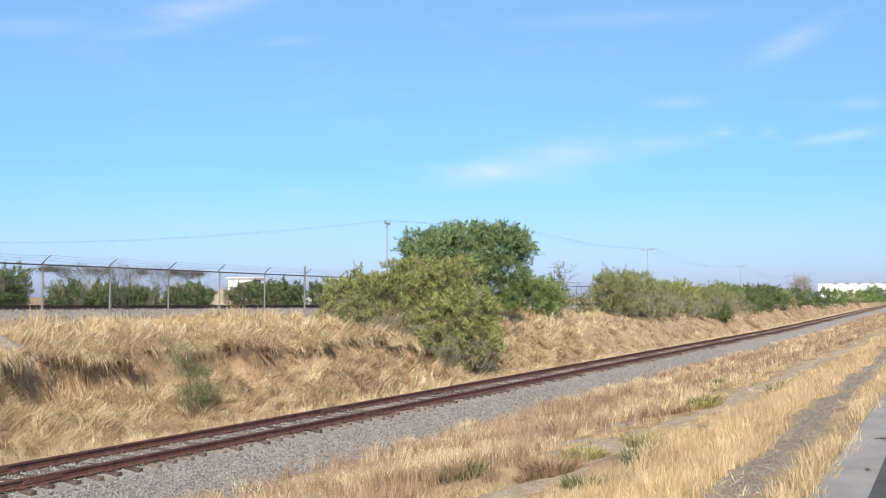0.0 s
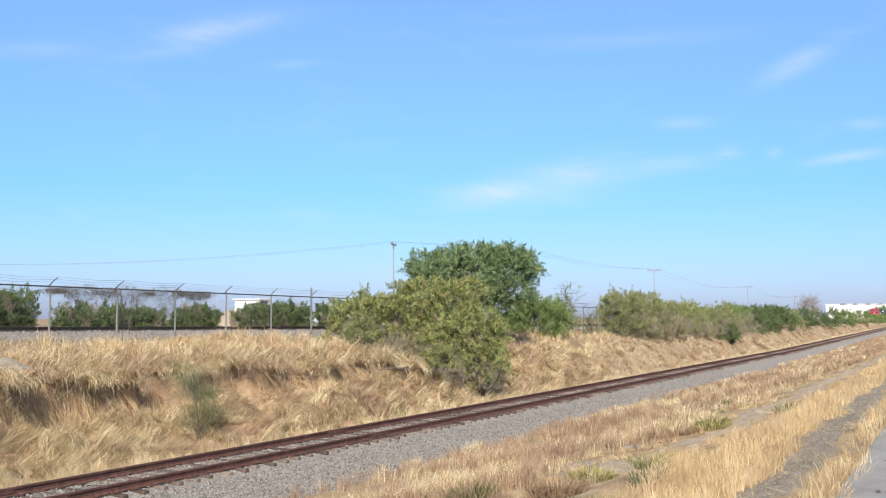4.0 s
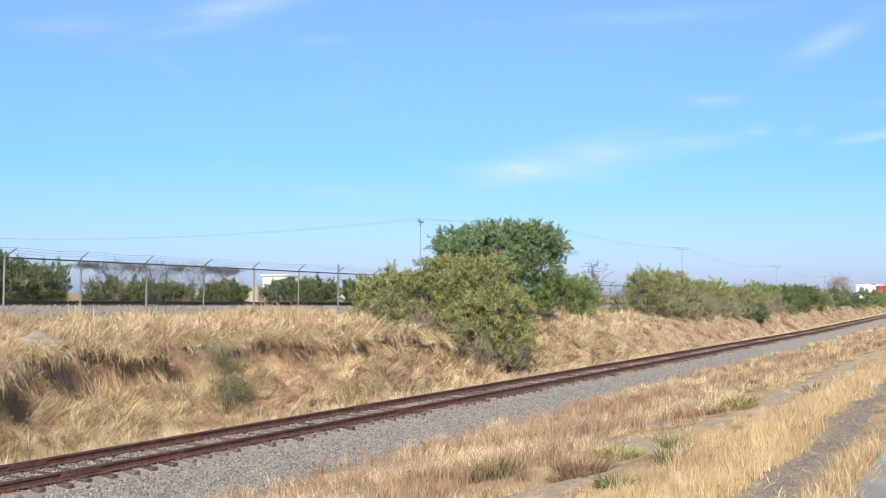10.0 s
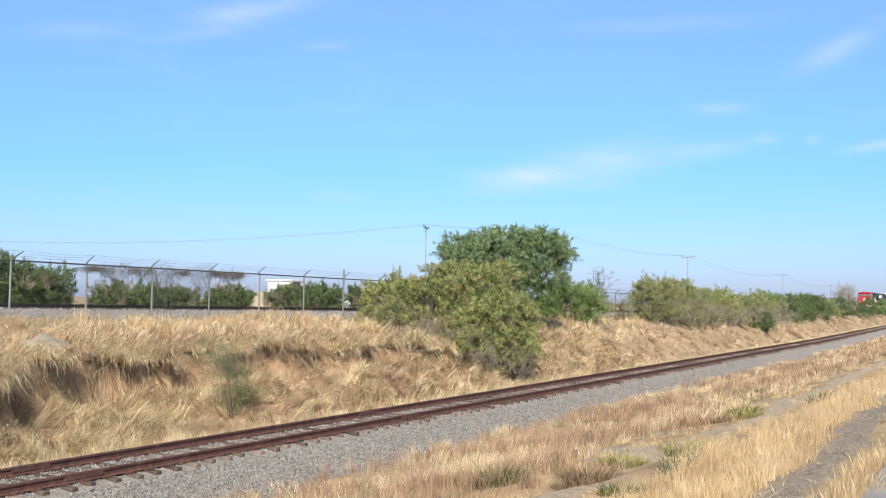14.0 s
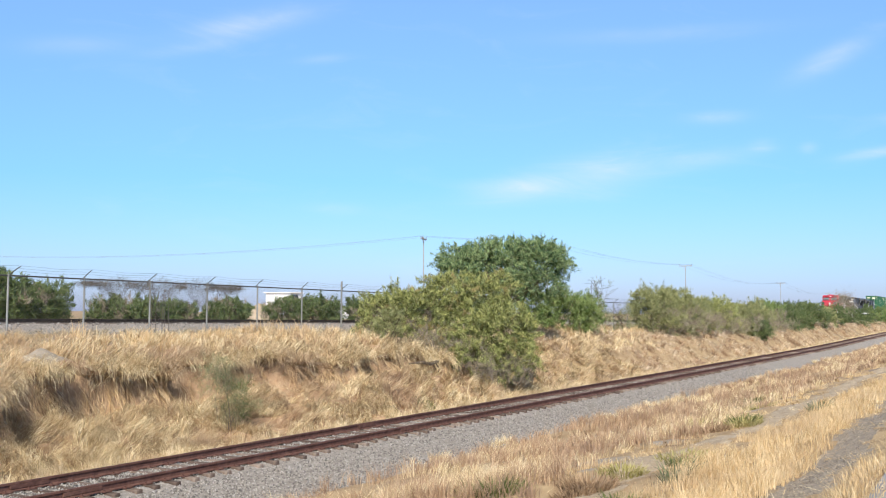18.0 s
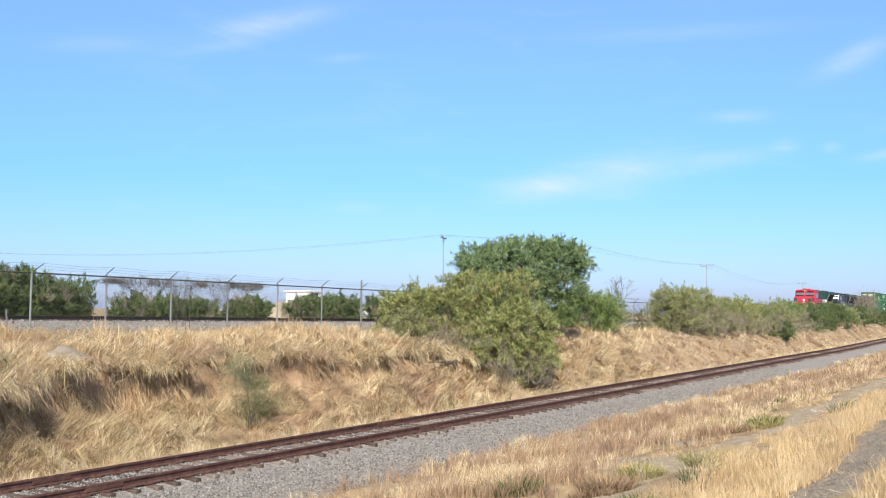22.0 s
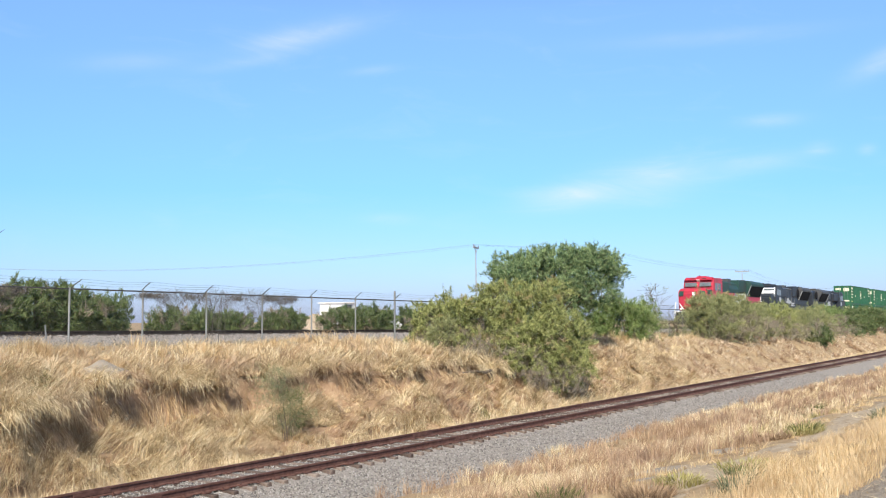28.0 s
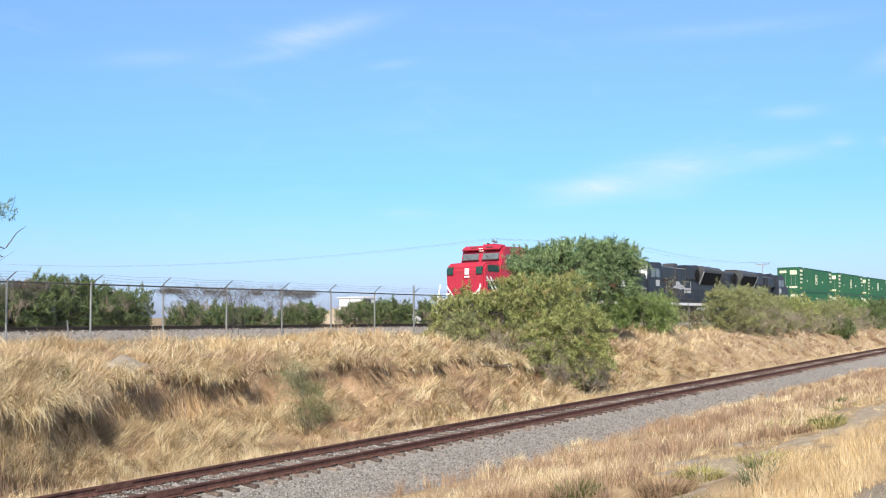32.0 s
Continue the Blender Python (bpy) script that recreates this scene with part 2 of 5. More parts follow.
M_PEBBLE = material("tan_pebble", [(0.20, 0.165, 0.13), (0.30, 0.255, 0.205), (0.40, 0.35, 0.29)], 3, 0.9, island=0.8)
M_TOPRAIL = material("dark_tube", [(0.06, 0.062, 0.065), (0.11, 0.11, 0.11)], 5, 0.6, metal=0.3)
M_LEAF_GREY = material("grey_green_leaf", [(0.15, 0.17, 0.075), (0.27, 0.29, 0.14), (0.40, 0.41, 0.23)], 0.9, 0.7, island=0.6, through_light=0.3)
M_WIRE = material("dull_wire", [(0.085, 0.085, 0.085), (0.14, 0.14, 0.14)], 5, 0.6, metal=0.3)
M_CABLE = material("cable", [(0.12, 0.12, 0.13), (0.18, 0.18, 0.19)], 5, 0.7)
M_WOOD = material("pole_wood", [(0.24, 0.245, 0.255), (0.33, 0.335, 0.34)], 4, 0.9)
M_WHITE = material("white_paint", [(0.72, 0.73, 0.73), (0.82, 0.82, 0.81)], 2, 0.6, stain=(0.6, 0.58, 0.55), stain_scale=0.7)
M_GLASS = material("dark_glass", [(0.03, 0.035, 0.04), (0.05, 0.06, 0.065)], 2, 0.08, spec=0.8)
M_RED = material("red_paint", [(0.40, 0.022, 0.045), (0.50, 0.036, 0.066)], 1.5, 0.42, stain=(0.30, 0.035, 0.045), stain_scale=0.8, spec=0.5)
M_DKGREEN = material("dark_green_paint", [(0.018, 0.05, 0.042), (0.03, 0.075, 0.06)], 1.5, 0.5, stain=(0.05, 0.05, 0.045), stain_scale=0.8)
M_BLACK = material("black_paint", [(0.014, 0.018, 0.025), (0.027, 0.032, 0.043)], 1.5, 0.45, stain=(0.04, 0.042, 0.046), stain_scale=0.8, spec=0.5)
M_GREY = material("grey_paint", [(0.24, 0.25, 0.26), (0.32, 0.33, 0.33)], 1.5, 0.6, stain=(0.2, 0.19, 0.17), stain_scale=0.7)
M_DARKGREY = material("dark_grey_paint", [(0.05, 0.052, 0.055), (0.085, 0.086, 0.088)], 1.5, 0.5, stain=(0.11, 0.10, 0.09), stain_scale=0.8)
M_UNDER = material("grimy_iron", [(0.03, 0.027, 0.025), (0.07, 0.06, 0.05)], 4, 0.85)
M_CONT = material("green_container_paint", [(0.020, 0.092, 0.044), (0.030, 0.125, 0.062)], 0.8, 0.55, stain=(0.04, 0.13, 0.06), stain_scale=0.5, objrand=0.25)
M_YELLOW = material("yellow_paint", [(0.55, 0.50, 0.16), (0.68, 0.62, 0.25)], 2, 0.6)
M_CREAM = material("cream_paint", [(0.60, 0.60, 0.40), (0.74, 0.74, 0.56)], 2, 0.6)
M_PALEMARK = material("worn_white_mark", [(0.38, 0.39, 0.40), (0.52, 0.53, 0.53)], 3, 0.6)
M_WELL = material("well_car_paint", [(0.25, 0.13, 0.06), (0.36, 0.20, 0.09)], 1.5, 0.7)
M_CLAD = material("white_cladding", [(0.74, 0.75, 0.77), (0.84, 0.84, 0.85)], 0.2, 0.6)
M_LAMP = bpy.data.materials.new("lit_lamp")
M_LAMP.use_nodes = True
M_LAMP.node_tree.nodes["Principled BSDF"].inputs["Emission Color"].default_value = (1, 0.93, 0.8, 1)
M_LAMP.node_tree.nodes["Principled BSDF"].inputs["Emission Strength"].default_value = 1.2


# ---- mesh helpers ----
def part(name, bm, mat, parent=None, label=""):
    me = bpy.data.meshes.new(name)
    bm.to_mesh(me)
    bm.free()
    me.materials.append(mat)
    ob = new(name, me)
    ob.parent = parent
    if label:
        tagged(ob, label)
    return ob


def raw(name, verts, polys, mat, parent=None, smooth=False):
    """A mesh object from vertex and polygon arrays; polys: arrays of equal-sided faces."""
    me = bpy.data.meshes.new(name)
    me.vertices.add(len(verts))
    me.vertices.foreach_set("co", np.ascontiguousarray(verts, dtype=np.float32).ravel())
    loops = np.concatenate([p.ravel() for p in polys]).astype(np.int32)
    sizes = np.concatenate([np.full(len(p), p.shape[1]) for p in polys])
    starts = np.concatenate(([0], np.cumsum(sizes)[:-1])).astype(np.int32)
    me.loops.add(len(loops))
    me.loops.foreach_set("vertex_index", loops)
    me.polygons.add(len(sizes))
    me.polygons.foreach_set("loop_start", starts)
    if smooth:
        me.polygons.foreach_set("use_smooth", np.ones(len(sizes), dtype=bool))
    me.update(calc_edges=True)
    me.materials.append(mat)
    ob = new(name, me)
    ob.parent = parent
    return ob


def share(name, mesh, parent, m):
    ob = new(name, mesh)
    ob.parent = parent
    ob.matrix_basis = m
    return ob


def box(bm, x0, x1, y0, y1, z0, z1):
    v = [bm.verts.new((x, y, z)) for x in (x0, x1) for y in (y0, y1) for z in (z0, z1)]
    for f in ((0, 1, 3, 2), (4, 6, 7, 5), (0, 4, 5, 1), (2, 3, 7, 6), (0, 2, 6, 4), (1, 5, 7, 3)):
        bm.faces.new([v[i] for i in f])
    return bm


def boxes(*rows, bevel=0.0):
    bm = bmesh.new()
    for r in rows:
        box(bm, *r)
    if bevel:
        bmesh.ops.bevel(bm, geom=bm.edges[:], offset=bevel, segments=1, affect="EDGES")
    return bm


def prism(poly, y0, y1, bevel=0.0, bm=None):
    """An outline in x and z, drawn out from y0 to y1."""
    bm = bm or bmesh.new()
    a = [bm.verts.new((x, y0, z)) for x, z in poly]
    b = [bm.verts.new((x, y1, z)) for x, z in poly]
    n = len(poly)
    bm.faces.new(a)
    bm.faces.new(b[::-1])
    for i in range(n):
        bm.faces.new((a[i], b[i], b[(i + 1) % n], a[(i + 1) % n]))
    bmesh.ops.recalc_face_normals(bm, faces=bm.faces[:])
    if bevel:
        bmesh.ops.bevel(bm, geom=bm.edges[:], offset=bevel, segments=2, affect="EDGES")
    return bm


def cross(poly, x0, x1, bevel=0.0, bm=None):
    """An outline in y and z, drawn out from x0 to x1."""
    bm = bm or bmesh.new()
    a = [bm.verts.new((x0, y, z)) for y, z in poly]
    b = [bm.verts.new((x1, y, z)) for y, z in poly]
    n = len(poly)
    bm.faces.new(a)
    bm.faces.new(b[::-1])
    for i in range(n):
        bm.faces.new((a[i], b[i], b[(i + 1) % n], a[(i + 1) % n]))
    bmesh.ops.recalc_face_normals(bm, faces=bm.faces[:])
    if bevel:
        bmesh.ops.bevel(bm, geom=bm.edges[:], offset=bevel, segments=2, affect="EDGES")
    return bm


def tube(points, radii, sides=6, bm=None):
    """A tapered tube along points."""
    bm = bm or bmesh.new()
    rings = []
    for i, p in enumerate(points):
        p = Vector(p)
        d = (Vector(points[min(i + 1, len(points) - 1)]) - Vector(points[max(i - 1, 0)])).normalized()
        u = d.orthogonal().normalized()
        w = d.cross(u)
        r = radii[i] if hasattr(radii, "__len__") else radii
        rings.append([bm.verts.new(p + r * (math.cos(2 * math.pi * k / sides) * u + math.sin(2 * math.pi * k / sides) * w)) for k in range(sides)])
    for a, b in zip(rings, rings[1:]):
        for k in range(sides):
            bm.faces.new((a[k], a[(k + 1) % sides], b[(k + 1) % sides], b[k]))
    bm.faces.new(rings[0][::-1])
    bm.faces.new(rings[-1])
    return bm


def disc(cx, cz, y0, y1, r, sides=14, bm=None):
    """A wheel-like disc whose axle runs along y."""
    return prism([(cx + r * math.cos(2 * math.pi * k / sides), cz + r * math.sin(2 * math.pi * k / sides)) for k in range(sides)], y0, y1, bm=bm)


def empty(name, m=None):
    ob = new(name)
    if m is not None:
        ob.matrix_basis = m
    return ob


RNG = np.random.default_rng(7)

# ---- the lie of the land: x runs along the lower track, y away across it ----
TRACK_Y = 16.03          # middle of the lower track
BEND = radians(1.3)      # the upper line closes in on the lower one by this
UP_DIR = np.array([math.cos(BEND), -math.sin(BEND)])
UP_NORMAL = np.array([math.sin(BEND), math.cos(BEND)])
UP_OFF, FENCE_OFF = 33.6, 28.4
UP_RAIL = 2.98
VEER = 0.0159            # the bend in the upper line, radians


def up_point(s, off):
    return UP_NORMAL * off + UP_DIR * s


def veer(s):
    """How far the upper line bears away, past its bend, from its near course."""
    s = np.minimum(s, 700)
    return VEER * np.where(s < 150, np.clip(s - 90, 0, 60) ** 2 / 120, s - 120)


def rise(s):
    """The gentle fall of the upper line away from its near end."""
    return 0.24 * np.clip((52 - s) / 34, 0, 2.0) - 0.0036 * np.clip(s - 52, 0, 640)


def climb(x):
    """How much the lower track rises towards the far junction."""
    return 0.0055 * np.clip(x - 105, 0, 300)


def wave(x, y, seed, size):
    """Smooth noise about 0, for arrays."""
    r = np.random.default_rng(seed)
    out = np.zeros(np.broadcast(x, y).shape)
    for k in range(7):
        f = 2 * math.pi / (size * (0.55 + 0.35 * k))
        a = r.uniform(0, 2 * math.pi)
        out += np.sin(f * (x * math.cos(a) + y * math.sin(a)) + r.uniform(0, 6.28) + 0.8 * np.sin(f * 0.37 * (y * math.cos(a) - x * math.sin(a))))
    return out / 3.7


def cliff_line(x):
    return np.interp(x, [6, 10, 12, 14, 18, 25, 33, 41, 46], [17.9, 18.6, 19.0, 20.0, 22.5, 22.7, 21.9, 21.4, 21.2]) + 0.40 * wave(x, 0 * x, 3, 3.6) + 0.20 * wave(x, 0 * x, 4, 1.2)


def path_line(x):
    """The middle of the trodden footpath."""
    return np.interp(x, [6, 13.6, 17.3, 21.3, 25, 34, 41, 90, 300], [5.75, 5.45, 5.43, 5.3, 5.0, 4.9, 4.75, 4.3, 4.0]) + 0.07 * wave(x, 0 * x, 37, 3.0)


def gravel_line(x):
    """The middle of the stony strip beside the road."""
    return 2.06 + 0.05 * wave(x, 0 * x, 38, 4.0)


HOLES = [(19.0, 7.0, 0.75), (18.4, 23.0, 1.1), (16.8, 6.6, 0.5), (22.6, 6.9, 0.55), (29.0, 6.6, 0.7), (33.5, 8.4, 0.8)]


CLEARED = [(17.8, 22.3, 0.75)]     # grass kept short before a bare patch


def in_hole(x, y, slack=0.0):
    out = np.zeros(np.shape(x), dtype=bool)
    for hx, hy, hr in HOLES:
        out |= (x - hx) ** 2 + ((y - hy) * 1.3) ** 2 < (hr + slack) ** 2
    return out


def land(x, y):
    """Ground height."""
    x, y = np.asarray(x, float), np.asarray(y, float)
    # along the upper line
    off = x * UP_NORMAL[0] + y * UP_NORMAL[1]
    off = off - veer(x * UP_DIR[0] + y * UP_DIR[1])
    lift = rise(x * UP_DIR[0] + y * UP_DIR[1])
    low = np.interp(y, [-4000, -9, -7, 1.0, 1.3, 2.2, 4.4, 5.5, 8, 11.5, 12.9, 13.3, 14.5, 14.85, 15.15, 16.9, 17.4, 18.6, 19.4],
                    [1.2, 1.3, 1.8, 1.8, 1.76, 1.5, 1.0, 0.82, 0.35, -0.25, -0.42, -0.4, -0.15, -0.08, -0.03, -0.03, -0.05, -0.45, -0.42])
    fence = FENCE_OFF
    far = np.interp(off, [fence, fence + 2.4, UP_OFF - 2.6, UP_OFF - 1.5, UP_OFF + 1.5, UP_OFF + 2.7, UP_OFF + 8, UP_OFF + 60, 5000],
                    [2.42, 2.45, 2.5, 2.80, 2.80, 2.4, 2.3, 2.3, 2.0]) + lift
    fy = (FENCE_OFF - x * UP_NORMAL[0]) / UP_NORMAL[1]
    fy = np.maximum(fy, 20.2)
    u = np.clip((y - 19.2) / (fy - 19.2), 0, 1)
    slope = np.interp(u, [0, 0.12, 0.35, 0.62, 1], [-0.42, 0.0, 1.25, 2.0, 2.42])
    cl = cliff_line(x)
    has = np.clip((x - 8) / 3, 0, 1) * np.clip((41 - x) / 6, 0, 1)
    top = np.interp(np.clip((y - cl) / np.maximum(fy - cl, 0.5), 0, 1), [0, 0.25, 1], [1.72, 1.98, 2.42])
    foot = np.interp(np.clip((y - 18.4) / np.maximum(cl - 18.6, 0.2), 0, 1), [0, 0.2, 0.6, 1], [-0.45, -0.25, 0.18, 0.52]) + 0.55 * np.clip((x - 25) / 6, 0, 1) * np.clip((y - 18.8) / np.maximum(cl - 18.9, 0.2), 0, 1)
    crumble = 0.72 + 0.34 * wave(x, 0 * x, 6, 3.2) + 0.8 * np.clip((18.5 - x) / 4, 0, 1)
    step = np.clip((y - (cl - crumble * 0.6)) / np.maximum(crumble, 0.35), 0, 1)
    step = step * step * (3 - 2 * step)
    top = top + 0.12 * wave(x, y, 7, 2.4)
    bank = foot * (1 - step) + top * step
    bank = bank * has + slope * (1 - has) + lift * u
    low = low + climb(x) * np.clip((y - 4) / 5, 0, 1)
    bank = bank + climb(x) * (1 - u)
    z = np.where(y < 18.6, low, np.where(y < fy, bank, np.where(off < fence, 2.42 + lift, far)))
    # unevenness, none on road and tracks
    rough = np.clip((y - 1.0) / 0.8, 0, 1) * np.clip((13.2 - y) / 1.0, 0, 1) + np.clip((y - 18.3) / 1.0, 0, 1) * np.clip((UP_OFF - 3.0 - off) / 1.5, 0, 1) + np.clip((off - UP_OFF - 4) / 4, 0, 1)
    z = z + 0.42 * np.exp(-((x - 18.4) / 0.8) ** 2 - ((y - 23.0) / 0.6) ** 2)
    z = z + rough * (0.10 * wave(x, y, 11, 5.0) + 0.05 * wave(x, y, 12, 1.4))
    humps = np.clip((y - 18.6) / 0.8, 0, 1) * np.clip((27.5 - y) / 1.0, 0, 1) * np.clip((150 - x) / 30, 0, 1)
    z = z + humps * (0.10 * wave(x, y, 13, 1.25) + 0.05 * np.abs(wave(x, y, 14, 0.8)))
    return z


def spread(knots):
    out = []
    for a, b, n in knots:
        out.extend(np.linspace(a, b, n, endpoint=False))
    out.append(knots[-1][1])
    return np.array(out)


def build_ground():
    gx = np.unique(np.concatenate([-np.geomspace(4000, 6, 26), np.linspace(-5, 7, 9), spread([(8, 32, 140), (32, 50, 70), (50, 140, 60), (140, 400, 36)]), np.geomspace(405, 4000, 34)]))
    gy = np.unique(np.concatenate([-np.geomspace(4000, 9, 26), spread([(-8, 0, 6), (0, 1.2, 5), (1.2, 6.4, 46), (6.4, 13, 22), (13, 18.2, 18), (18.2, 25.5, 56), (25.5, 40, 30), (40, 110, 20)]), np.geomspace(113, 4000, 32)]))
    X, Y = np.meshgrid(gx, gy, indexing="ij")
    Z = land(X, Y)
    nx, ny = X.shape
    i = np.arange(nx * ny).reshape(nx, ny)
    q = np.stack([i[:-1, :-1], i[1:, :-1], i[1:, 1:], i[:-1, 1:]], -1).reshape(-1, 4)
    ob = raw("ground", np.stack([X, Y, Z], -1).reshape(-1, 3), [q], M_GROUND, smooth=True)
    me = ob.data
    for m in (M_GRAVEL_BED, M_PATH, M_EARTH, M_VERGE, M_GREYSOIL):
        me.materials.append(m)
    cx, cy = X[:-1, :-1].ravel() * 0.5 + X[1:, 1:].ravel() * 0.5, Y[:-1, :-1].ravel() * 0.5 + Y[1:, 1:].ravel() * 0.5
    off = cx * UP_NORMAL[0] + cy * UP_NORMAL[1]
    idx = np.zeros(len(q), dtype=np.int32)
    idx[(cy > 12.6) & (cy < 18.3)] = 1
    idx[(np.abs(off - UP_OFF) < 3.4) & (cx < 500)] = 1
    wob = 0.25 * wave(cx, cy, 5, 4.0)
    wob2 = 0.12 * wave(cx, cy, 8, 0.7) + RNG.normal(0, 0.05, len(cx))
    idx[np.abs(cy + wob2 - gravel_line(cx)) < 0.36] = 4
    idx[np.abs(cy + wob2 - path_line(cx)) < 0.40] = 2
    idx[(cy > 18.7) & (cy < 24.5) & (cx > 0) & (cx < 44)] = 3
    edge = cliff_line(cx) - cy
    idx[(edge > -0.25) & (edge < 0.75) & (cx > 9) & (cx < 45)] = 3
    idx[in_hole(cx, cy, 0.1) & ((cy < 12) | (cy > cliff_line(cx) + 0.2))] = 5
    me.polygons.foreach_set("material_index", idx)
    tagged(ob, "dry brown soil sloping from the road to the tracks", "ground", kind="structure")


build_ground()


def build_road():
    ob = part("road", boxes((-150, 600, -6.5, 1.11, 1.6, 1.86), bevel=0.015), M_ROAD)
    tagged(ob, "pale grey concrete road at the top of the verge", "road", kind="structure")
    p = part("road_patch", boxes((-150, 600, -6.2, 0.66, 1.85, 1.866)), M_PATCH)
    tagged(p, "dark asphalt strip on the concrete road", "road", kind="structure")


build_road()


# ---- tracks ----
RAIL = [(-0.07, 0), (0.07, 0), (0.07, 0.014), (0.012, 0.035), (0.012, 0.115), (0.036, 0.128), (0.036, 0.165), (-0.036, 0.165), (-0.036, 0.128), (-0.012, 0.115), (-0.012, 0.035), (-0.07, 0.014)]


def bent_rail(y, stations, height, aside=lambda s: 0.0):
    """A rail at y that follows the height of its line from station to station."""
    bm = bmesh.new()
    ring = None
    for s in stations:
        nxt = [bm.verts.new((s, y + p + float(aside(s)), q + float(height(s)))) for p, q in RAIL]
        if ring:
            for k in range(len(RAIL)):
                bm.faces.new((ring[k], ring[(k + 1) % len(RAIL)], nxt[(k + 1) % len(RAIL)], nxt[k]))
        ring = nxt
    return bm


def sleeper_mesh(w, length, h):
    bm = boxes((-w / 2, w / 2, -length / 2, length / 2, -0.12, h), bevel=0.012)
    me = bpy.data.meshes.new("sleeper")
    bm.to_mesh(me)
    bm.free()
    return me


def plate_mesh():
    me = bpy.data.meshes.new("tie_plate")
    bm = boxes((-0.09, 0.09, -0.17, 0.17, 0, 0.018), (-0.05, -0.02, -0.10, -0.075, 0.018, 0.05), (0.02, 0.05, 0.075, 0.10, 0.018, 0.05))
    bm.to_mesh(me)
    bm.free()
    me.materials.append(M_RUST)
    return me


def build_lower_track():
    track = empty("railway_track", pose(0, TRACK_Y, 0.005))
    tagged(track, "rusty railway track on wooden sleepers in grey ballast", "railway track", kind="structure")
    for y in (-0.75, 0.75):
        part("rail", bent_rail(y, (-60, 105, 405, 600), climb), M_RUST, track)
    me = sleeper_mesh(0.17, 2.24, 0.0)
    me.materials.append(M_SLEEPER)
    plate = plate_mesh()
    x, n = 4.0, 0
    r = random.Random(4)
    while n < 290:
        share("sleeper", me, track, pose(x, r.uniform(-0.06, 0.06), r.uniform(-0.012, 0.012) + float(climb(x)), 0, r.uniform(-0.8, 0.8), r.uniform(-2.0, 2.0)))
        if n < 110:
            for y in (-0.75, 0.75):
                share("tie_plate", plate, track, pose(x, y, 0.0))
        x += 0.54 + r.uniform(-0.02, 0.02)
        n += 1
    bm = bmesh.new()
    while x < 420:
        c = float(climb(x))
        box(bm, x - 0.11, x + 0.11, -1.27, 1.27, c - 0.1, c)
        x += 0.54
    tagged(part("far_sleepers", bm, M_SLEEPER, track), kind="stuff")
    # fish plates at the joints
    for x in (13.2, 25.1, 37.0, 48.9, 60.8):
        for y in (-0.75, 0.75):
            part("joint_bar", boxes((x - 0.45, x + 0.45, y - 0.035, y + 0.035, 0.04, 0.12), bevel=0.006), M_RUST, track)


def build_upper_track():
    p = up_point(0, UP_OFF)
    track = empty("main_line_track", pose(p[0], p[1], UP_RAIL - 0.165, 0, 0, -1.3))
    tagged(track, "dark main line track on the embankment", "railway track", kind="structure")
    for y in (-0.75, 0.75):
        bm = bent_rail(y, (-60, -16, 0, 18, 35, 52, 90, 105, 120, 135, 150, 690), rise, veer)
        part("rail", bm, M_DARKRAIL, track)
    me = sleeper_mesh(0.24, 2.5, 0.0)
    me.materials.append(M_SLEEPER)
    for k in range(180):
        share("sleeper", me, track, pose(10 + 0.6 * k, float(veer(10 + 0.6 * k)), float(rise(10 + 0.6 * k))))
    bm = bmesh.new()
    for k in range(500):
        x = 118 + 0.6 * k
        c = float(rise(x))
        v = float(veer(x))
        box(bm, x - 0.12, x + 0.12, v - 1.25, v + 1.25, c - 0.1, c)
    tagged(part("far_sleepers", bm, M_SLEEPER, track), kind="stuff")


def stones(name, n, sample, size, mat, label):
    """n small uneven stones at the places that sample gives."""
    base = np.array([(1, 0.1, -0.3), (-0.8, 0.75, -0.4), (-0.7, -0.8, -0.2), (0.15, 0.1, 0.9)])
    tri = np.array([(0, 1, 3), (1, 2, 3), (2, 0, 3), (0, 2, 1)])
    p = sample(n)
    n = len(p)
    rot = random_turns(n)
    sc = (size * RNG.uniform(0.55, 1.35, (n, 1, 1))) * RNG.uniform(0.6, 1.2, (n, 1, 3))
    v = np.einsum("nij,nvj->nvi", rot, base[None] * sc) + p[:, None]
    f = (tri[None] + 4 * np.arange(n)[:, None, None]).reshape(-1, 3)
    ob = raw(name, v.reshape(-1, 3), [f], mat)
    return tagged(ob, label, "gravel", kind="stuff")


def random_turns(n):
    q = RNG.normal(size=(n, 4))
    q /= np.linalg.norm(q, axis=1, keepdims=True)
    w, x, y, z = q.T
    return np.stack([np.stack([1 - 2 * (y * y + z * z), 2 * (x * y - z * w), 2 * (x * z + y * w)], -1),
                     np.stack([2 * (x * y + z * w), 1 - 2 * (x * x + z * z), 2 * (y * z - x * w)], -1),
                     np.stack([2 * (x * z - y * w), 2 * (y * z + x * w), 1 - 2 * (x * x + y * y)], -1)], 1)


def ballast_places(n):
    x = np.exp(RNG.uniform(math.log(9), math.log(70), n))
    y = np.where(RNG.uniform(0, 1, n) < 0.15, RNG.uniform(15.0, 17.0, n), RNG.uniform(12.75, 18.2, n))
    z = land(x, y) + np.where((y > 15.2) & (y < 16.9), RNG.uniform(-0.02, 0.012, n), np.where((y > 14.78) & (y <= 15.2), -0.022, 0))
    return np.stack([x, y, z + 0.012], -1)


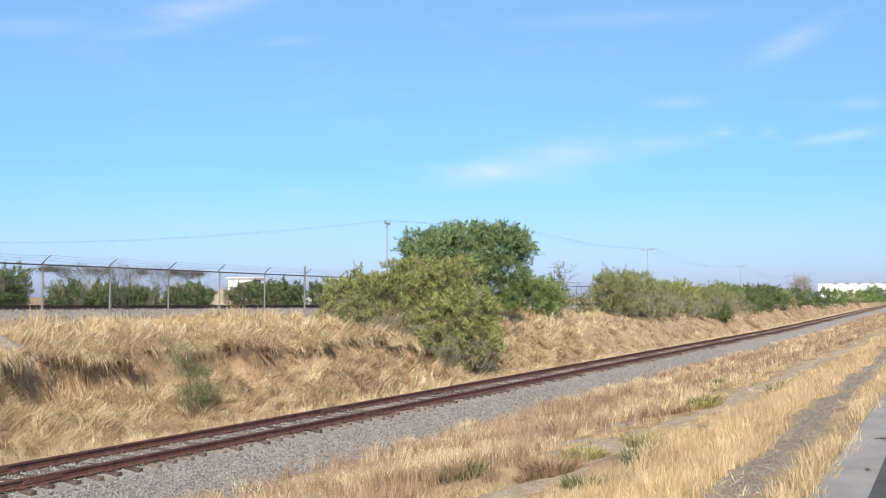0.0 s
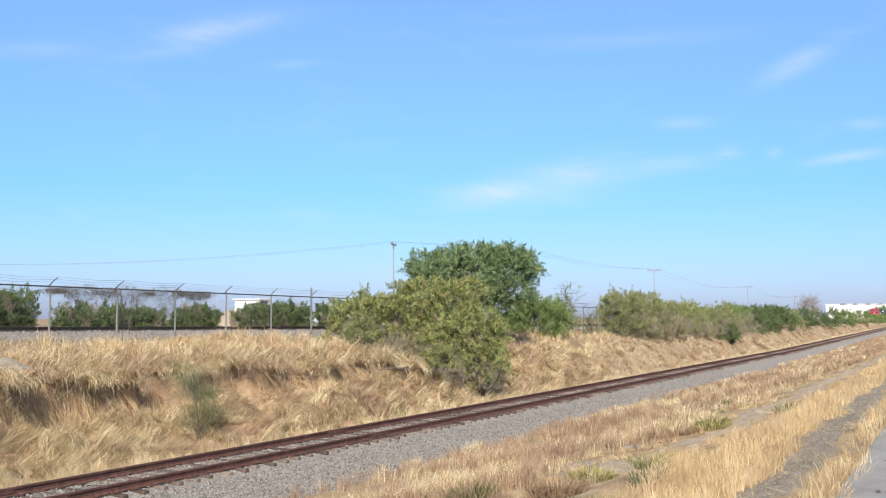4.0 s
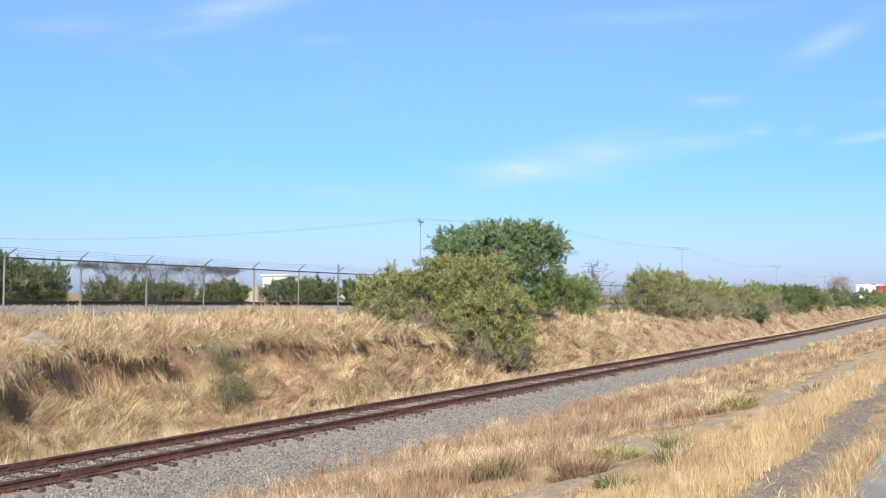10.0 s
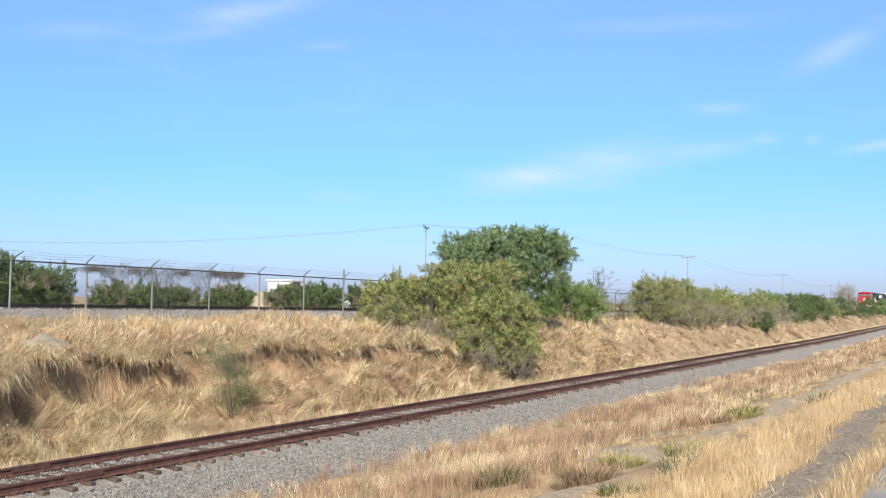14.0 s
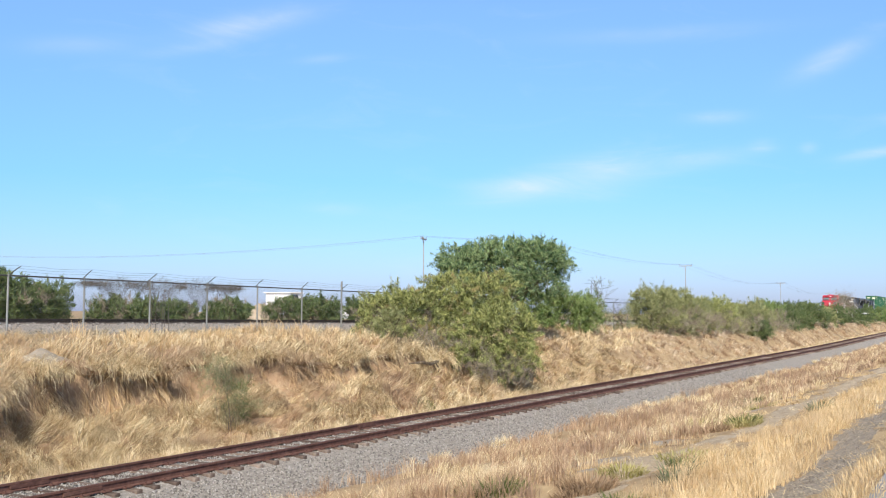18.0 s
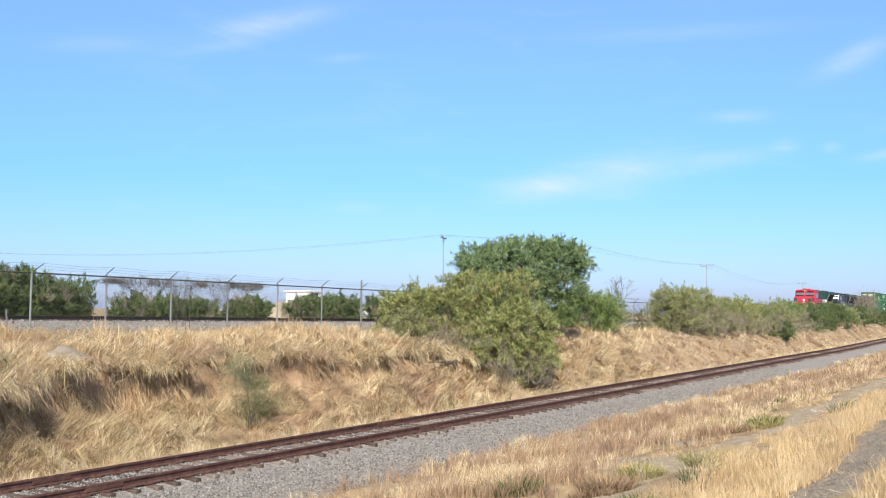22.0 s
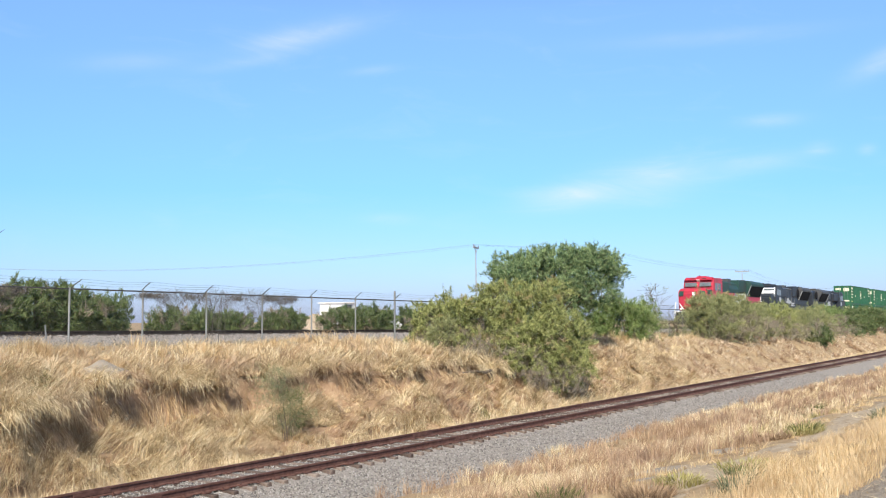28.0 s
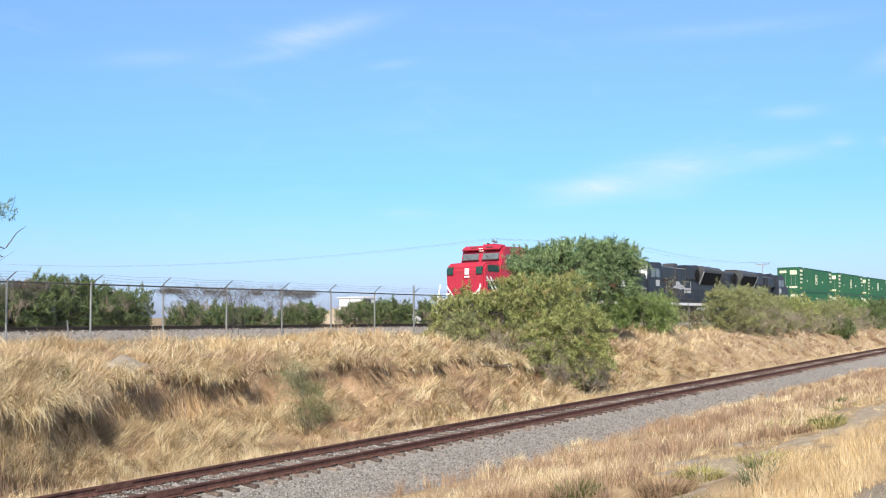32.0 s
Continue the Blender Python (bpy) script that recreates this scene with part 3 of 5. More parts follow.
def verge_places(n):
    x = np.exp(RNG.uniform(math.log(5), math.log(40), n))
    y = gravel_line(x) + RNG.normal(0, 0.2, n)
    return np.stack([x, y, land(x, y) + 0.005], -1)


def upper_places(n):
    s = np.exp(RNG.uniform(math.log(12), math.log(110), n))
    o = RNG.uniform(UP_OFF - 3.2, UP_OFF + 1.4, n)
    p = s[:, None] * UP_DIR + o[:, None] * UP_NORMAL
    return np.stack([p[:, 0], p[:, 1], land(p[:, 0], p[:, 1]) + 0.012], -1)


build_lower_track()
build_upper_track()
stones("ballast", 56000, ballast_places, 0.028, M_STONE, "loose grey ballast stones round the lower track")
stones("verge_gravel", 6000, verge_places, 0.011, M_PEBBLE, "scattered tan gravel beside the road")
def path_places(n):
    x = np.exp(RNG.uniform(math.log(6), math.log(45), n))
    y = path_line(x) + RNG.normal(0, 0.28, n)
    return np.stack([x, y, land(x, y) + 0.004], -1)


stones("path_gravel", 1500, path_places, 0.011, M_PEBBLE, "small tan stones on the footpath")
stones("main_line_ballast", 5000, upper_places, 0.05, M_STONE, "grey ballast stones along the main line")


# ---- grass ----
def blades(name, x, y, length, width, lean, heading, mat, label, curl=0.5, z=None, category="grass", arched=False):
    """Grass blades of two bent lengths each, rooted at x, y. lean: degrees from upright; heading: the way they lean, radians."""
    n = len(x)
    z = land(x, y) if z is None else z
    root = np.stack([x, y, z - 0.02], -1)
    h = np.stack([np.cos(heading), np.sin(heading), np.zeros(n)], -1)
    up = np.array([0, 0, 1.0])
    bend = curl * 60 * RNG.uniform(0.3, 1.3, n)
    a = RNG.uniform(0, math.pi, n)
    side = np.stack([np.cos(a), np.sin(a), np.zeros(n)], -1) * (width / 2)[:, None]
    steps = 3 if arched else 2
    pts, at = [root], root
    for k in range(steps):
        l = np.radians(np.minimum(lean + bend * k / (steps - 1), 172))
        at = at + (np.sin(l)[:, None] * h + np.cos(l)[:, None] * up) * (length * ((0.55, 0.45) if steps == 2 else (0.34, 0.34, 0.32))[k])[:, None]
        pts.append(at)
    rows = []
    for k, q in enumerate(pts[:-1]):
        rows += [q - side * (1 - 0.2 * k), q + side * (1 - 0.2 * k)]
    v = np.stack(rows + [pts[-1]], 1).reshape(-1, 3)
    m = len(rows) + 1
    o = m * np.arange(n)[:, None]
    quads = [o + np.array([[2 * k, 2 * k + 1, 2 * k + 3, 2 * k + 2]]) for k in range(steps - 1)]
    ob = raw(name, v, quads + [o + np.array([[m - 3, m - 2, m - 1]])], mat)
    return tagged(ob, label, category, kind="stuff")


def wide(x, w):
    return w * np.maximum(1, x / 16) ** 0.72 * RNG.uniform(0.6, 1.4, len(x))


def tufts(name, n, per, sample, length, width, lean, heading, mat, label, curl=0.7, radius=0.16, spread_=0.5, height=None, wild=0.3, arched=False):
    """Grass in tufts: the blades of one tuft share a place, a length and the way in which they lie."""
    x, y = sample(n)
    n = len(x)
    th = heading(x, y) if callable(heading) else RNG.uniform(-math.pi, math.pi, n)
    ln = length * RNG.uniform(0.55, 1.35, n)
    le = RNG.uniform(lean[0], lean[1], n)
    rep = lambda v: np.repeat(v, per)
    k = n * per
    rad = rep(radius * RNG.uniform(0.5, 1.4, n) * np.maximum(1, x / 40) ** 0.5)
    a, d = RNG.uniform(0, 2 * math.pi, k), rad * np.sqrt(RNG.uniform(0, 1, k))
    bx, by = rep(x) + d * np.cos(a), rep(y) + d * np.sin(a)
    bl = rep(ln) * RNG.uniform(0.55, 1.15, k)
    out_ = np.where(RNG.uniform(0, 1, k) < wild, a, rep(th) + RNG.normal(0, spread_, k))
    return blades(name, bx, by, bl, wide(bx, width), np.clip(rep(le) + RNG.normal(0, 10, k), 0, max(110, lean[1])), out_, mat, label, curl, z=height(bx, by) if height else None, arched=arched)


def strip(x0, x1, y0, y1, seed, cut=0.0, size=2.2, where=None):
    """A sampler of tuft places in a strip, left bare where a slow noise is below cut."""
    def sample(n):
        x = np.exp(RNG.uniform(math.log(x0), math.log(x1), n * 3))
        y = RNG.uniform(y0, y1, n * 3)
        ok = wave(x, y, seed, size) + 0.5 * wave(x, y, seed + 1, size * 0.35) + RNG.normal(0, 0.25, n * 3) > cut
        ok &= ~in_hole(x, y)
        for hx, hy, hr in CLEARED:
            ok &= (x - hx) ** 2 + (y - hy) ** 2 > hr * hr
        if where:
            ok &= where(x, y)
        return x[ok][:n], y[ok][:n]
    return sample


def off_cliff(sample, lo=-0.35, hi=0.85, reach=1.3):
    """The same, clear of the broken face of the bank."""
    def inner(n):
        x, y = sample(int(n * 1.3))
        e = cliff_line(x) - y
        ok = ~((e > lo) & (e < hi) & (x > 9.5) & (x < 38)) & (y < FENCE_OFF - 0.0227 * x + reach)
        return x[ok][:n], y[ok][:n]
    return inner


def lip_reach(x):
    """How far the turf juts out over the earth face."""
    return np.clip(0.01 + 0.05 * wave(x, 0 * x, 17, 1.1) + 0.04 * wave(x, 0 * x, 18, 4.0), 0.0, 0.10) * np.clip((x - 9) / 2, 0, 1) * np.clip((38.5 - x) / 4, 0, 1)


def lip_top(x, y):
    return np.maximum(land(x, y), land(x, cliff_line(x) + 0.25) - 0.25 * np.clip(cliff_line(x) - y, 0, 1))


def build_turf_lip():
    """The overhanging turf along the top of the eroded face."""
    xs = np.arange(9.6, 38.5, 0.14)
    rows = []
    for x in xs:
        c, o, t = float(cliff_line(x)), float(lip_reach(x)), float(land(x, cliff_line(x) + 0.3))
        j = 0.05 * float(wave(np.array(x), np.array(0.0), 19, 0.5))
        rows.append([(x, c + 0.45, t - 0.02), (x, c + 0.05, t + 0.03), (x, c - o * 0.7, t - 0.04 + j * 0.6), (x, c - o, t - 0.09 + j * 0.6), (x, c - o * 0.8, t - 0.14 - j * 0.6), (x, c + 0.0, t - 0.2 + j), (x, c + 0.25, t - 0.3)])
    v = np.array(rows)
    n, m = v.shape[:2]
    i = np.arange(n * m).reshape(n, m)
    q = np.stack([i[:-1, :-1], i[1:, :-1], i[1:, 1:], i[:-1, 1:]], -1).reshape(-1, 4)
    ob = raw("turf_edge", v.reshape(-1, 3), [q], M_EARTH, smooth=True)
    tagged(ob, "overhanging brown turf edge of the eroded bank", "ground", kind="structure")


build_turf_lip()


def build_grass():
    down = lambda x, y: -math.pi / 2 + 1.1 * wave(x, y, 73, 2.6)
    comb = lambda x, y: -math.pi / 2 + 2.3 * wave(x, y, 76, 2.2) + 0.9 * wave(x, y, 77, 0.9)
    sway = lambda x, y: 2.2 * wave(x, y, 74, 3.0)
    # road edge and the gold strip on the verge
    gold = lambda x, y: (y > gravel_line(x) + 0.36) & (y < path_line(x) - 1.05 + 0.25 * wave(x, y, 39, 2.0))
    tufts("roadside_grass", 650, 18, strip(5, 150, 1.02, 1.5, 21, -0.3, where=lambda x, y: y < gravel_line(x) - 0.3), 0.24, 0.0065, (2, 25), None, M_GRASS_GOLD, "golden dry grass along the concrete road edge", 0.6, 0.08)
    tufts("gold_verge_grass", 2500, 24, strip(6, 190, 1.8, 4.6, 23, -0.7, where=gold), 0.27, 0.0065, (2, 26), None, M_GRASS_GOLD, "golden dry grass strip along the verge", 0.6, 0.14)
    tufts("short_verge_grass", 1100, 18, strip(7, 150, 2.6, 5.2, 25, -0.15, where=lambda x, y: np.abs(path_line(x) - 0.72 - y) < 0.36), 0.10, 0.007, (15, 65), None, M_GRASS_WARM, "short straw-coloured grass beside the footpath", 0.7, 0.12)
    tufts("path_tuft_grass", 220, 14, strip(7, 90, 2.8, 5.8, 27, 0.25, 1.2, where=lambda x, y: np.abs(path_line(x) - y) < 0.5), 0.07, 0.007, (15, 60), None, M_GRASS_PALE, "short straw tufts on the footpath", 0.7, 0.1)
    tufts("gravel_straw", 700, 8, strip(7, 60, 1.5, 2.6, 28, -0.4, 0.8, where=lambda x, y: np.abs(gravel_line(x) - y) < 0.5), 0.15, 0.006, (60, 92), None, M_GRASS_PALE, "loose straw on the stony strip", 0.2, 0.12)
    # between the footpath and the ballast
    beyond = lambda x, y: (y > path_line(x) + 1.3) & (wave(x, y, 31, 3.6) < 0.22)
    browner = lambda x, y: y > path_line(x) + 0.9
    tufts("pathside_grass", 1300, 20, strip(7, 190, 3.0, 7.2, 33, -0.25, where=lambda x, y: np.abs(path_line(x) + 1.15 - y) < 0.65), 0.2, 0.007, (10, 60), None, M_GRASS_GOLD, "yellow dry grass beside the footpath", 0.8, 0.14)
    tufts("tall_brown_grass", 2300, 26, strip(8, 200, 4.5, 12.9, 31, 0.12, 3.6, browner), 0.42, 0.008, (2, 25), None, M_GRASS_BROWN, "tall brown dry grass beside the track", 0.6, 0.16)
    tufts("pale_dry_grass", 2500, 24, strip(8, 200, 4.5, 13.1, 41, -0.1, 3.0, beyond), 0.36, 0.008, (4, 42), sway, M_GRASS_PALE, "pale straw-coloured grass beside the track", 0.8, 0.17)
    tufts("flattened_straw", 1200, 14, strip(7, 120, 1.3, 12.5, 51, -0.6), 0.26, 0.008, (70, 92), None, M_GRASS_PALE, "flattened straw on the bare soil", 0.1, 0.25)
    # far side of the lower track
    tufts("trackside_grass", 1500, 24, strip(10, 240, 17.75, 19.3, 61, -0.5), 0.42, 0.009, (3, 32), None, M_GRASS_PALE, "dry grass fringe behind the lower track", 0.7, 0.15)
    tufts("matted_bank_grass", 2100, 34, off_cliff(strip(10, 60, 18.9, 23.6, 71, -0.2, 1.6), 0.0, 0.6), 0.74, 0.013, (22, 72), comb, M_GRASS_PALE, "matted dry grass arching down the bank", 1.2, 0.17, 0.25, wild=0.05, arched=True)
    tufts("flattened_bank_grass", 950, 30, off_cliff(strip(10, 60, 18.9, 23.2, 78, -0.2, 1.6), 0.0, 0.6), 0.7, 0.013, (58, 90), comb, M_GRASS_WARM, "flattened tawny grass combed along the bank", 0.35, 0.26, 0.25, wild=0.05, arched=True)
    tufts("bleached_bank_grass", 1700, 28, strip(43, 280, 18.6, 26.5, 72, -0.6), 0.5, 0.0085, (20, 75), down, M_GRASS_ROSE, "bleached pinkish dry grass along the far bank", 0.8, 0.22, 0.6)
    tufts("brown_bank_grass", 1000, 26, off_cliff(strip(10, 270, 19.2, 24.0, 81, 0.1)), 0.5, 0.0095, (15, 55), down, M_GRASS_BROWN, "brown dead grass on the bank", 0.7, 0.18)
    tufts("bank_top_grass", 860, 30, off_cliff(strip(11, 70, 21.6, 26.0, 91, -0.35, 1.5), -0.1, 3.0), 0.62, 0.013, (6, 50), sway, M_GRASS_PALE, "dry pale grass on top of the bank", 1.3, 0.15, 0.3, arched=True)
    tufts("tawny_top_grass", 540, 32, off_cliff(strip(11, 60, 21.8, 26.6, 92, 0.1, 1.8), -0.1, 3.0), 0.62, 0.013, (4, 45), sway, M_GRASS_WARM, "tawny grass tussocks on top of the bank", 1.2, 0.16, 0.3, arched=True)
    tufts("weathered_grass", 1500, 24, off_cliff(strip(12, 120, 24.6, 31.0, 95, -0.6), -0.1, 3.0, 2.6), 0.30, 0.009, (20, 75), sway, M_GRASS_GREY, "low greyish matted grass along the fence", 0.8, 0.18, 0.5)
    tufts("golden_bank_grass", 420, 26, off_cliff(strip(12, 90, 23.6, 27.8, 101, 0.35, 2.6), -0.1, 3.0), 0.55, 0.010, (3, 35), None, M_GRASS_GOLD, "taller golden grass near the fence", 0.8, 0.2)
    # strands that hang over the broken edge of the bank
    def lip(lo, hi):
        def sample(n):
            x = np.exp(RNG.uniform(math.log(9.5), math.log(38.5), n))
            y = cliff_line(x) + RNG.uniform(lo, hi, n) - lip_reach(x)
            ok = ~in_hole(x, y)
            return x[ok], y[ok]
        return sample
    over = lambda x, y: -math.pi / 2 + 0.35 * wave(x, y, 75, 1.5)
    tufts("overhanging_grass", 560, 30, lip(-0.2, 0.55), 0.85, 0.0135, (25, 85), over, M_GRASS_PALE, "long dry grass hanging over the eroded edge", 1.7, 0.14, 0.32, lip_top, arched=True)
    droop = lambda x, y: land(x, y) + 0.05 + 0.05 * wave(x, y, 79, 0.9)
    tufts("hanging_root_grass", 1200, 18, lip(-0.8, 0.05), 0.46, 0.012, (150, 178), over, M_ROOT, "brown roots and dead grass on the earth face", 0.1, 0.12, 0.9, droop, 0.06)
    tufts("hanging_pale_grass", 330, 24, lip(-0.35, 0.05), 0.62, 0.012, (125, 172), over, M_GRASS_WARM, "dead grass hanging like a curtain from the turf", 0.35, 0.10, 0.6, droop, 0.06)
    tufts("face_foot_grass", 480, 26, lambda n: (lambda x: (x, cliff_line(x) - RNG.uniform(0.25, 0.95, n)))(np.exp(RNG.uniform(math.log(9.5), math.log(38.5), n))), 0.55, 0.009, (30, 80), down, M_GRASS_PALE, "dry grass at the foot of the earth face", 0.8, 0.15, 0.5)
    # plain behind the main line
    n = 16000
    x = np.exp(RNG.uniform(math.log(18), math.log(300), n))
    y = RNG.uniform(37.5, 75, n)
    blades("field_grass", x, y, 0.4 * RNG.uniform(0.5, 1.3, n), wide(x, 0.02), RNG.uniform(5, 40, n), RNG.uniform(-3.1, 3.1, n), M_GRASS_PALE, "dry grass field beyond the main line", 0.6)


build_grass()


def weed(x, y, r, h, n, mat, label, name="weed"):
    a, d = RNG.uniform(0, 2 * math.pi, n), r * np.sqrt(RNG.uniform(0, 1, n))
    px, py = x + d * np.cos(a), y + d * np.sin(a)
    ob = blades(name, px, py, h * RNG.uniform(0.5, 1.2, n), np.full(n, 0.016), RNG.uniform(10, 60, n), a, mat, label, 0.7, category="weed")
    ob["kind"] = "thing"
    return ob


weed(14.55, 7.25, 0.52, 0.34, 700, M_GRASS_GREEN, "leafy green weed patch beside the ballast", "green_weed")
for wx, wy, wr, wh, wn in ((25.6, 5.75, 0.4, 0.3, 300), (16.9, 4.75, 0.35, 0.16, 260), (13.2, 4.6, 0.3, 0.22, 200), (14.6, 21.3, 0.7, 0.4, 500), (15.4, 21.9, 0.6, 0.35, 400), (34.0, 7.4, 0.5, 0.28, 260), (33.0, 19.4, 0.4, 0.4, 260)):
    weed(wx, wy, wr, wh, wn, M_GRASS_GREEN, "low green weed among the dry grass")
for wx, wy, wr, wh, wn in ((26.1, 7.0, 0.45, 0.3, 420), (24.6, 5.5, 0.4, 0.28, 380), (15.8, 5.5, 0.4, 0.2, 420), (17.4, 4.9, 0.5, 0.16, 300), (30.0, 6.2, 0.4, 0.28, 300)):
    weed(wx, wy, wr, wh, wn, M_GRASS_OLIVE, "yellow-green grass tuft beside the footpath", "grass_tuft")
for wx, wy, wr, wh in ((14.7, 4.3, 0.24, 0.40), (14.45, 4.15, 0.16, 0.28), (26.4, 4.05, 0.26, 0.42), (15.5, 4.2, 0.1, 0.25), (31.0, 6.9, 0.2, 0.3)):
    ob = weed(wx, wy, wr, wh, 90, M_AGAVE, "spiky dusty green plant on the footpath edge", "spiky_plant")
for wx, wy, wr, wh, wn in ((14.9, 5.75, 0.42, 0.26, 900), (14.35, 5.8, 0.3, 0.2, 400), (21.6, 25.4, 0.45, 0.5, 500), (24.0, 6.1, 0.4, 0.3, 400), (28.0, 25.2, 0.4, 0.4, 300)):
    weed(wx, wy, wr, wh, wn, M_DEADWEED, "dark brown dead weed clump", "dead_weed")


def exposed_root():
    ob = empty("exposed_root", pose(36.4, 21.42, 1.32))
    tagged(ob, "dark dead root sticking out of the eroded bank", "root")
    part("root", tube([(-1.2, 0.05, 0.05), (-0.5, -0.2, 0.08), (0.2, -0.22, -0.02), (0.8, -0.2, 0.08), (1.3, 0.2, -0.05)], [0.03, 0.06, 0.07, 0.06, 0.04], 6), M_BARK, ob)
    part("rootlet", tube([(0.3, -0.22, 0), (0.5, -0.3, -0.25), (0.55, -0.28, -0.5)], [0.03, 0.02, 0.01], 5), M_BARK, ob)
    part("rootlet", tube([(0.65, -0.2, 0), (0.8, -0.25, -0.2), (0.85, -0.2, -0.6)], [0.03, 0.02, 0.01], 5), M_BARK, ob)


exposed_root()


# ---- shrubs and trees ----
def leaves(name, centres, size, mat, parent, long=4.0, up=0.3, way=None, loose=0.8):
    """Small four-cornered leaf sprays at the given places; way: the twig's direction at each, from which they stray by loose."""
    n = len(centres)
    d = RNG.normal(size=(n, 3))
    if way is not None:
        d = d * loose + way
    d[:, 2] += up
    d /= np.linalg.norm(d, axis=1, keepdims=True) + 1e-9
    e = np.cross(d, RNG.normal(size=(n, 3)))
    e /= np.linalg.norm(e, axis=1, keepdims=True) + 1e-9
    s = size * RNG.uniform(0.6, 1.4, (n, 1))
    d, e = d * s * long / 2, e * s / 2
    v = np.stack([centres - d + 0.75 * e, centres + d, centres - d * 0.7 - 0.75 * e], 1).reshape(-1, 3)
    f = 3 * np.arange(n)[:, None] + np.array([[0, 1, 2]])
    return raw(name, v, [f], mat, parent)


def unit(v):
    return v / (np.linalg.norm(v, axis=-1, keepdims=True) + 1e-9)


def crown_places(lobes, clusters, per, sigma, shoots=0.12, seed=0, hollow=0.55, group=5):
    """Leaf places on branchlets: each lobe (x, y, z, rx, ry, rz) bears boughs, each bough a fan of branchlets that arch outwards,
    with gaps between the boughs. Gives the places, the twig's direction at each, and the branchlets' roots and tips."""
    r = np.random.default_rng(seed)
    lobes = np.array(lobes, float)
    wgt = (lobes[:, 3] * lobes[:, 4] * lobes[:, 5]) ** 0.7
    nb = max(clusters // group, 4)
    k = r.choice(len(lobes), nb, p=wgt / wgt.sum())
    d = unit(r.normal(size=(nb, 3)) + np.array([0, 0, 0.12]))
    rad = hollow + (0.90 - hollow) * r.uniform(0, 1, nb) ** 0.6
    rad = rad * (1 + 0.12 * np.sin(5 * d[:, 0] + 3 * d[:, 2] + k))
    base = lobes[k, :3] + d * lobes[k, 3:] * rad[:, None]
    out = unit(unit(d * lobes[k, 3:].mean(1, keepdims=True) / lobes[k, 3:]) * 0.9 + np.array([0, 0, 0.30]) + r.normal(0, 0.32, (nb, 3)))
    size = sigma * 2.7 * r.uniform(0.6, 1.4, nb)
    long = r.uniform(0, 1, nb) < shoots
    size = np.where(long, size * 1.55, size)
    # branchlets
    bi = np.repeat(np.arange(nb), group)
    m = len(bi)
    way = unit(out[bi] + r.normal(0, 0.5, (m, 3)) * np.where(long[bi], 0.45, 1.0)[:, None])
    ln = size[bi] * r.uniform(0.55, 1.1, m)
    root = base[bi] + r.normal(0, 0.8, (m, 3)) * sigma - way * ln[:, None] * 0.3
    drop = r.uniform(0.05, 0.35, m) * ln
    t = np.clip(r.uniform(0.12, 1.05, (m, per)), 0, 1.05)
    p = root[:, None] + way[:, None] * (t * ln[:, None])[..., None]
    p[..., 2] -= drop[:, None] * t * t
    p = p + r.normal(0, 1, p.shape) * (sigma * 0.32 * (1.15 - 0.6 * t))[..., None]
    tip = root + way * ln[:, None]
    tip[:, 2] -= drop
    return p.reshape(-1, 3), np.repeat(way, per, axis=0), root, tip


def sprigs(name, root, tip, width, mat, parent):
    """Thin bare twigs from root to tip, three-sided and pointed."""
    n = len(root)
    d = unit(tip - root)
    u = unit(np.cross(d, RNG.normal(size=(n, 3)))) * width
    w = np.cross(d, u)
    v = np.stack([root + u, root - 0.5 * u + 0.87 * w, root - 0.5 * u - 0.87 * w, tip], 1).reshape(-1, 3)
    f = (4 * np.arange(n)[:, None, None] + np.array([[(0, 1, 3), (1, 2, 3), (2, 0, 3)]])).reshape(-1, 3)
    return raw(name, v, [f], mat, parent)


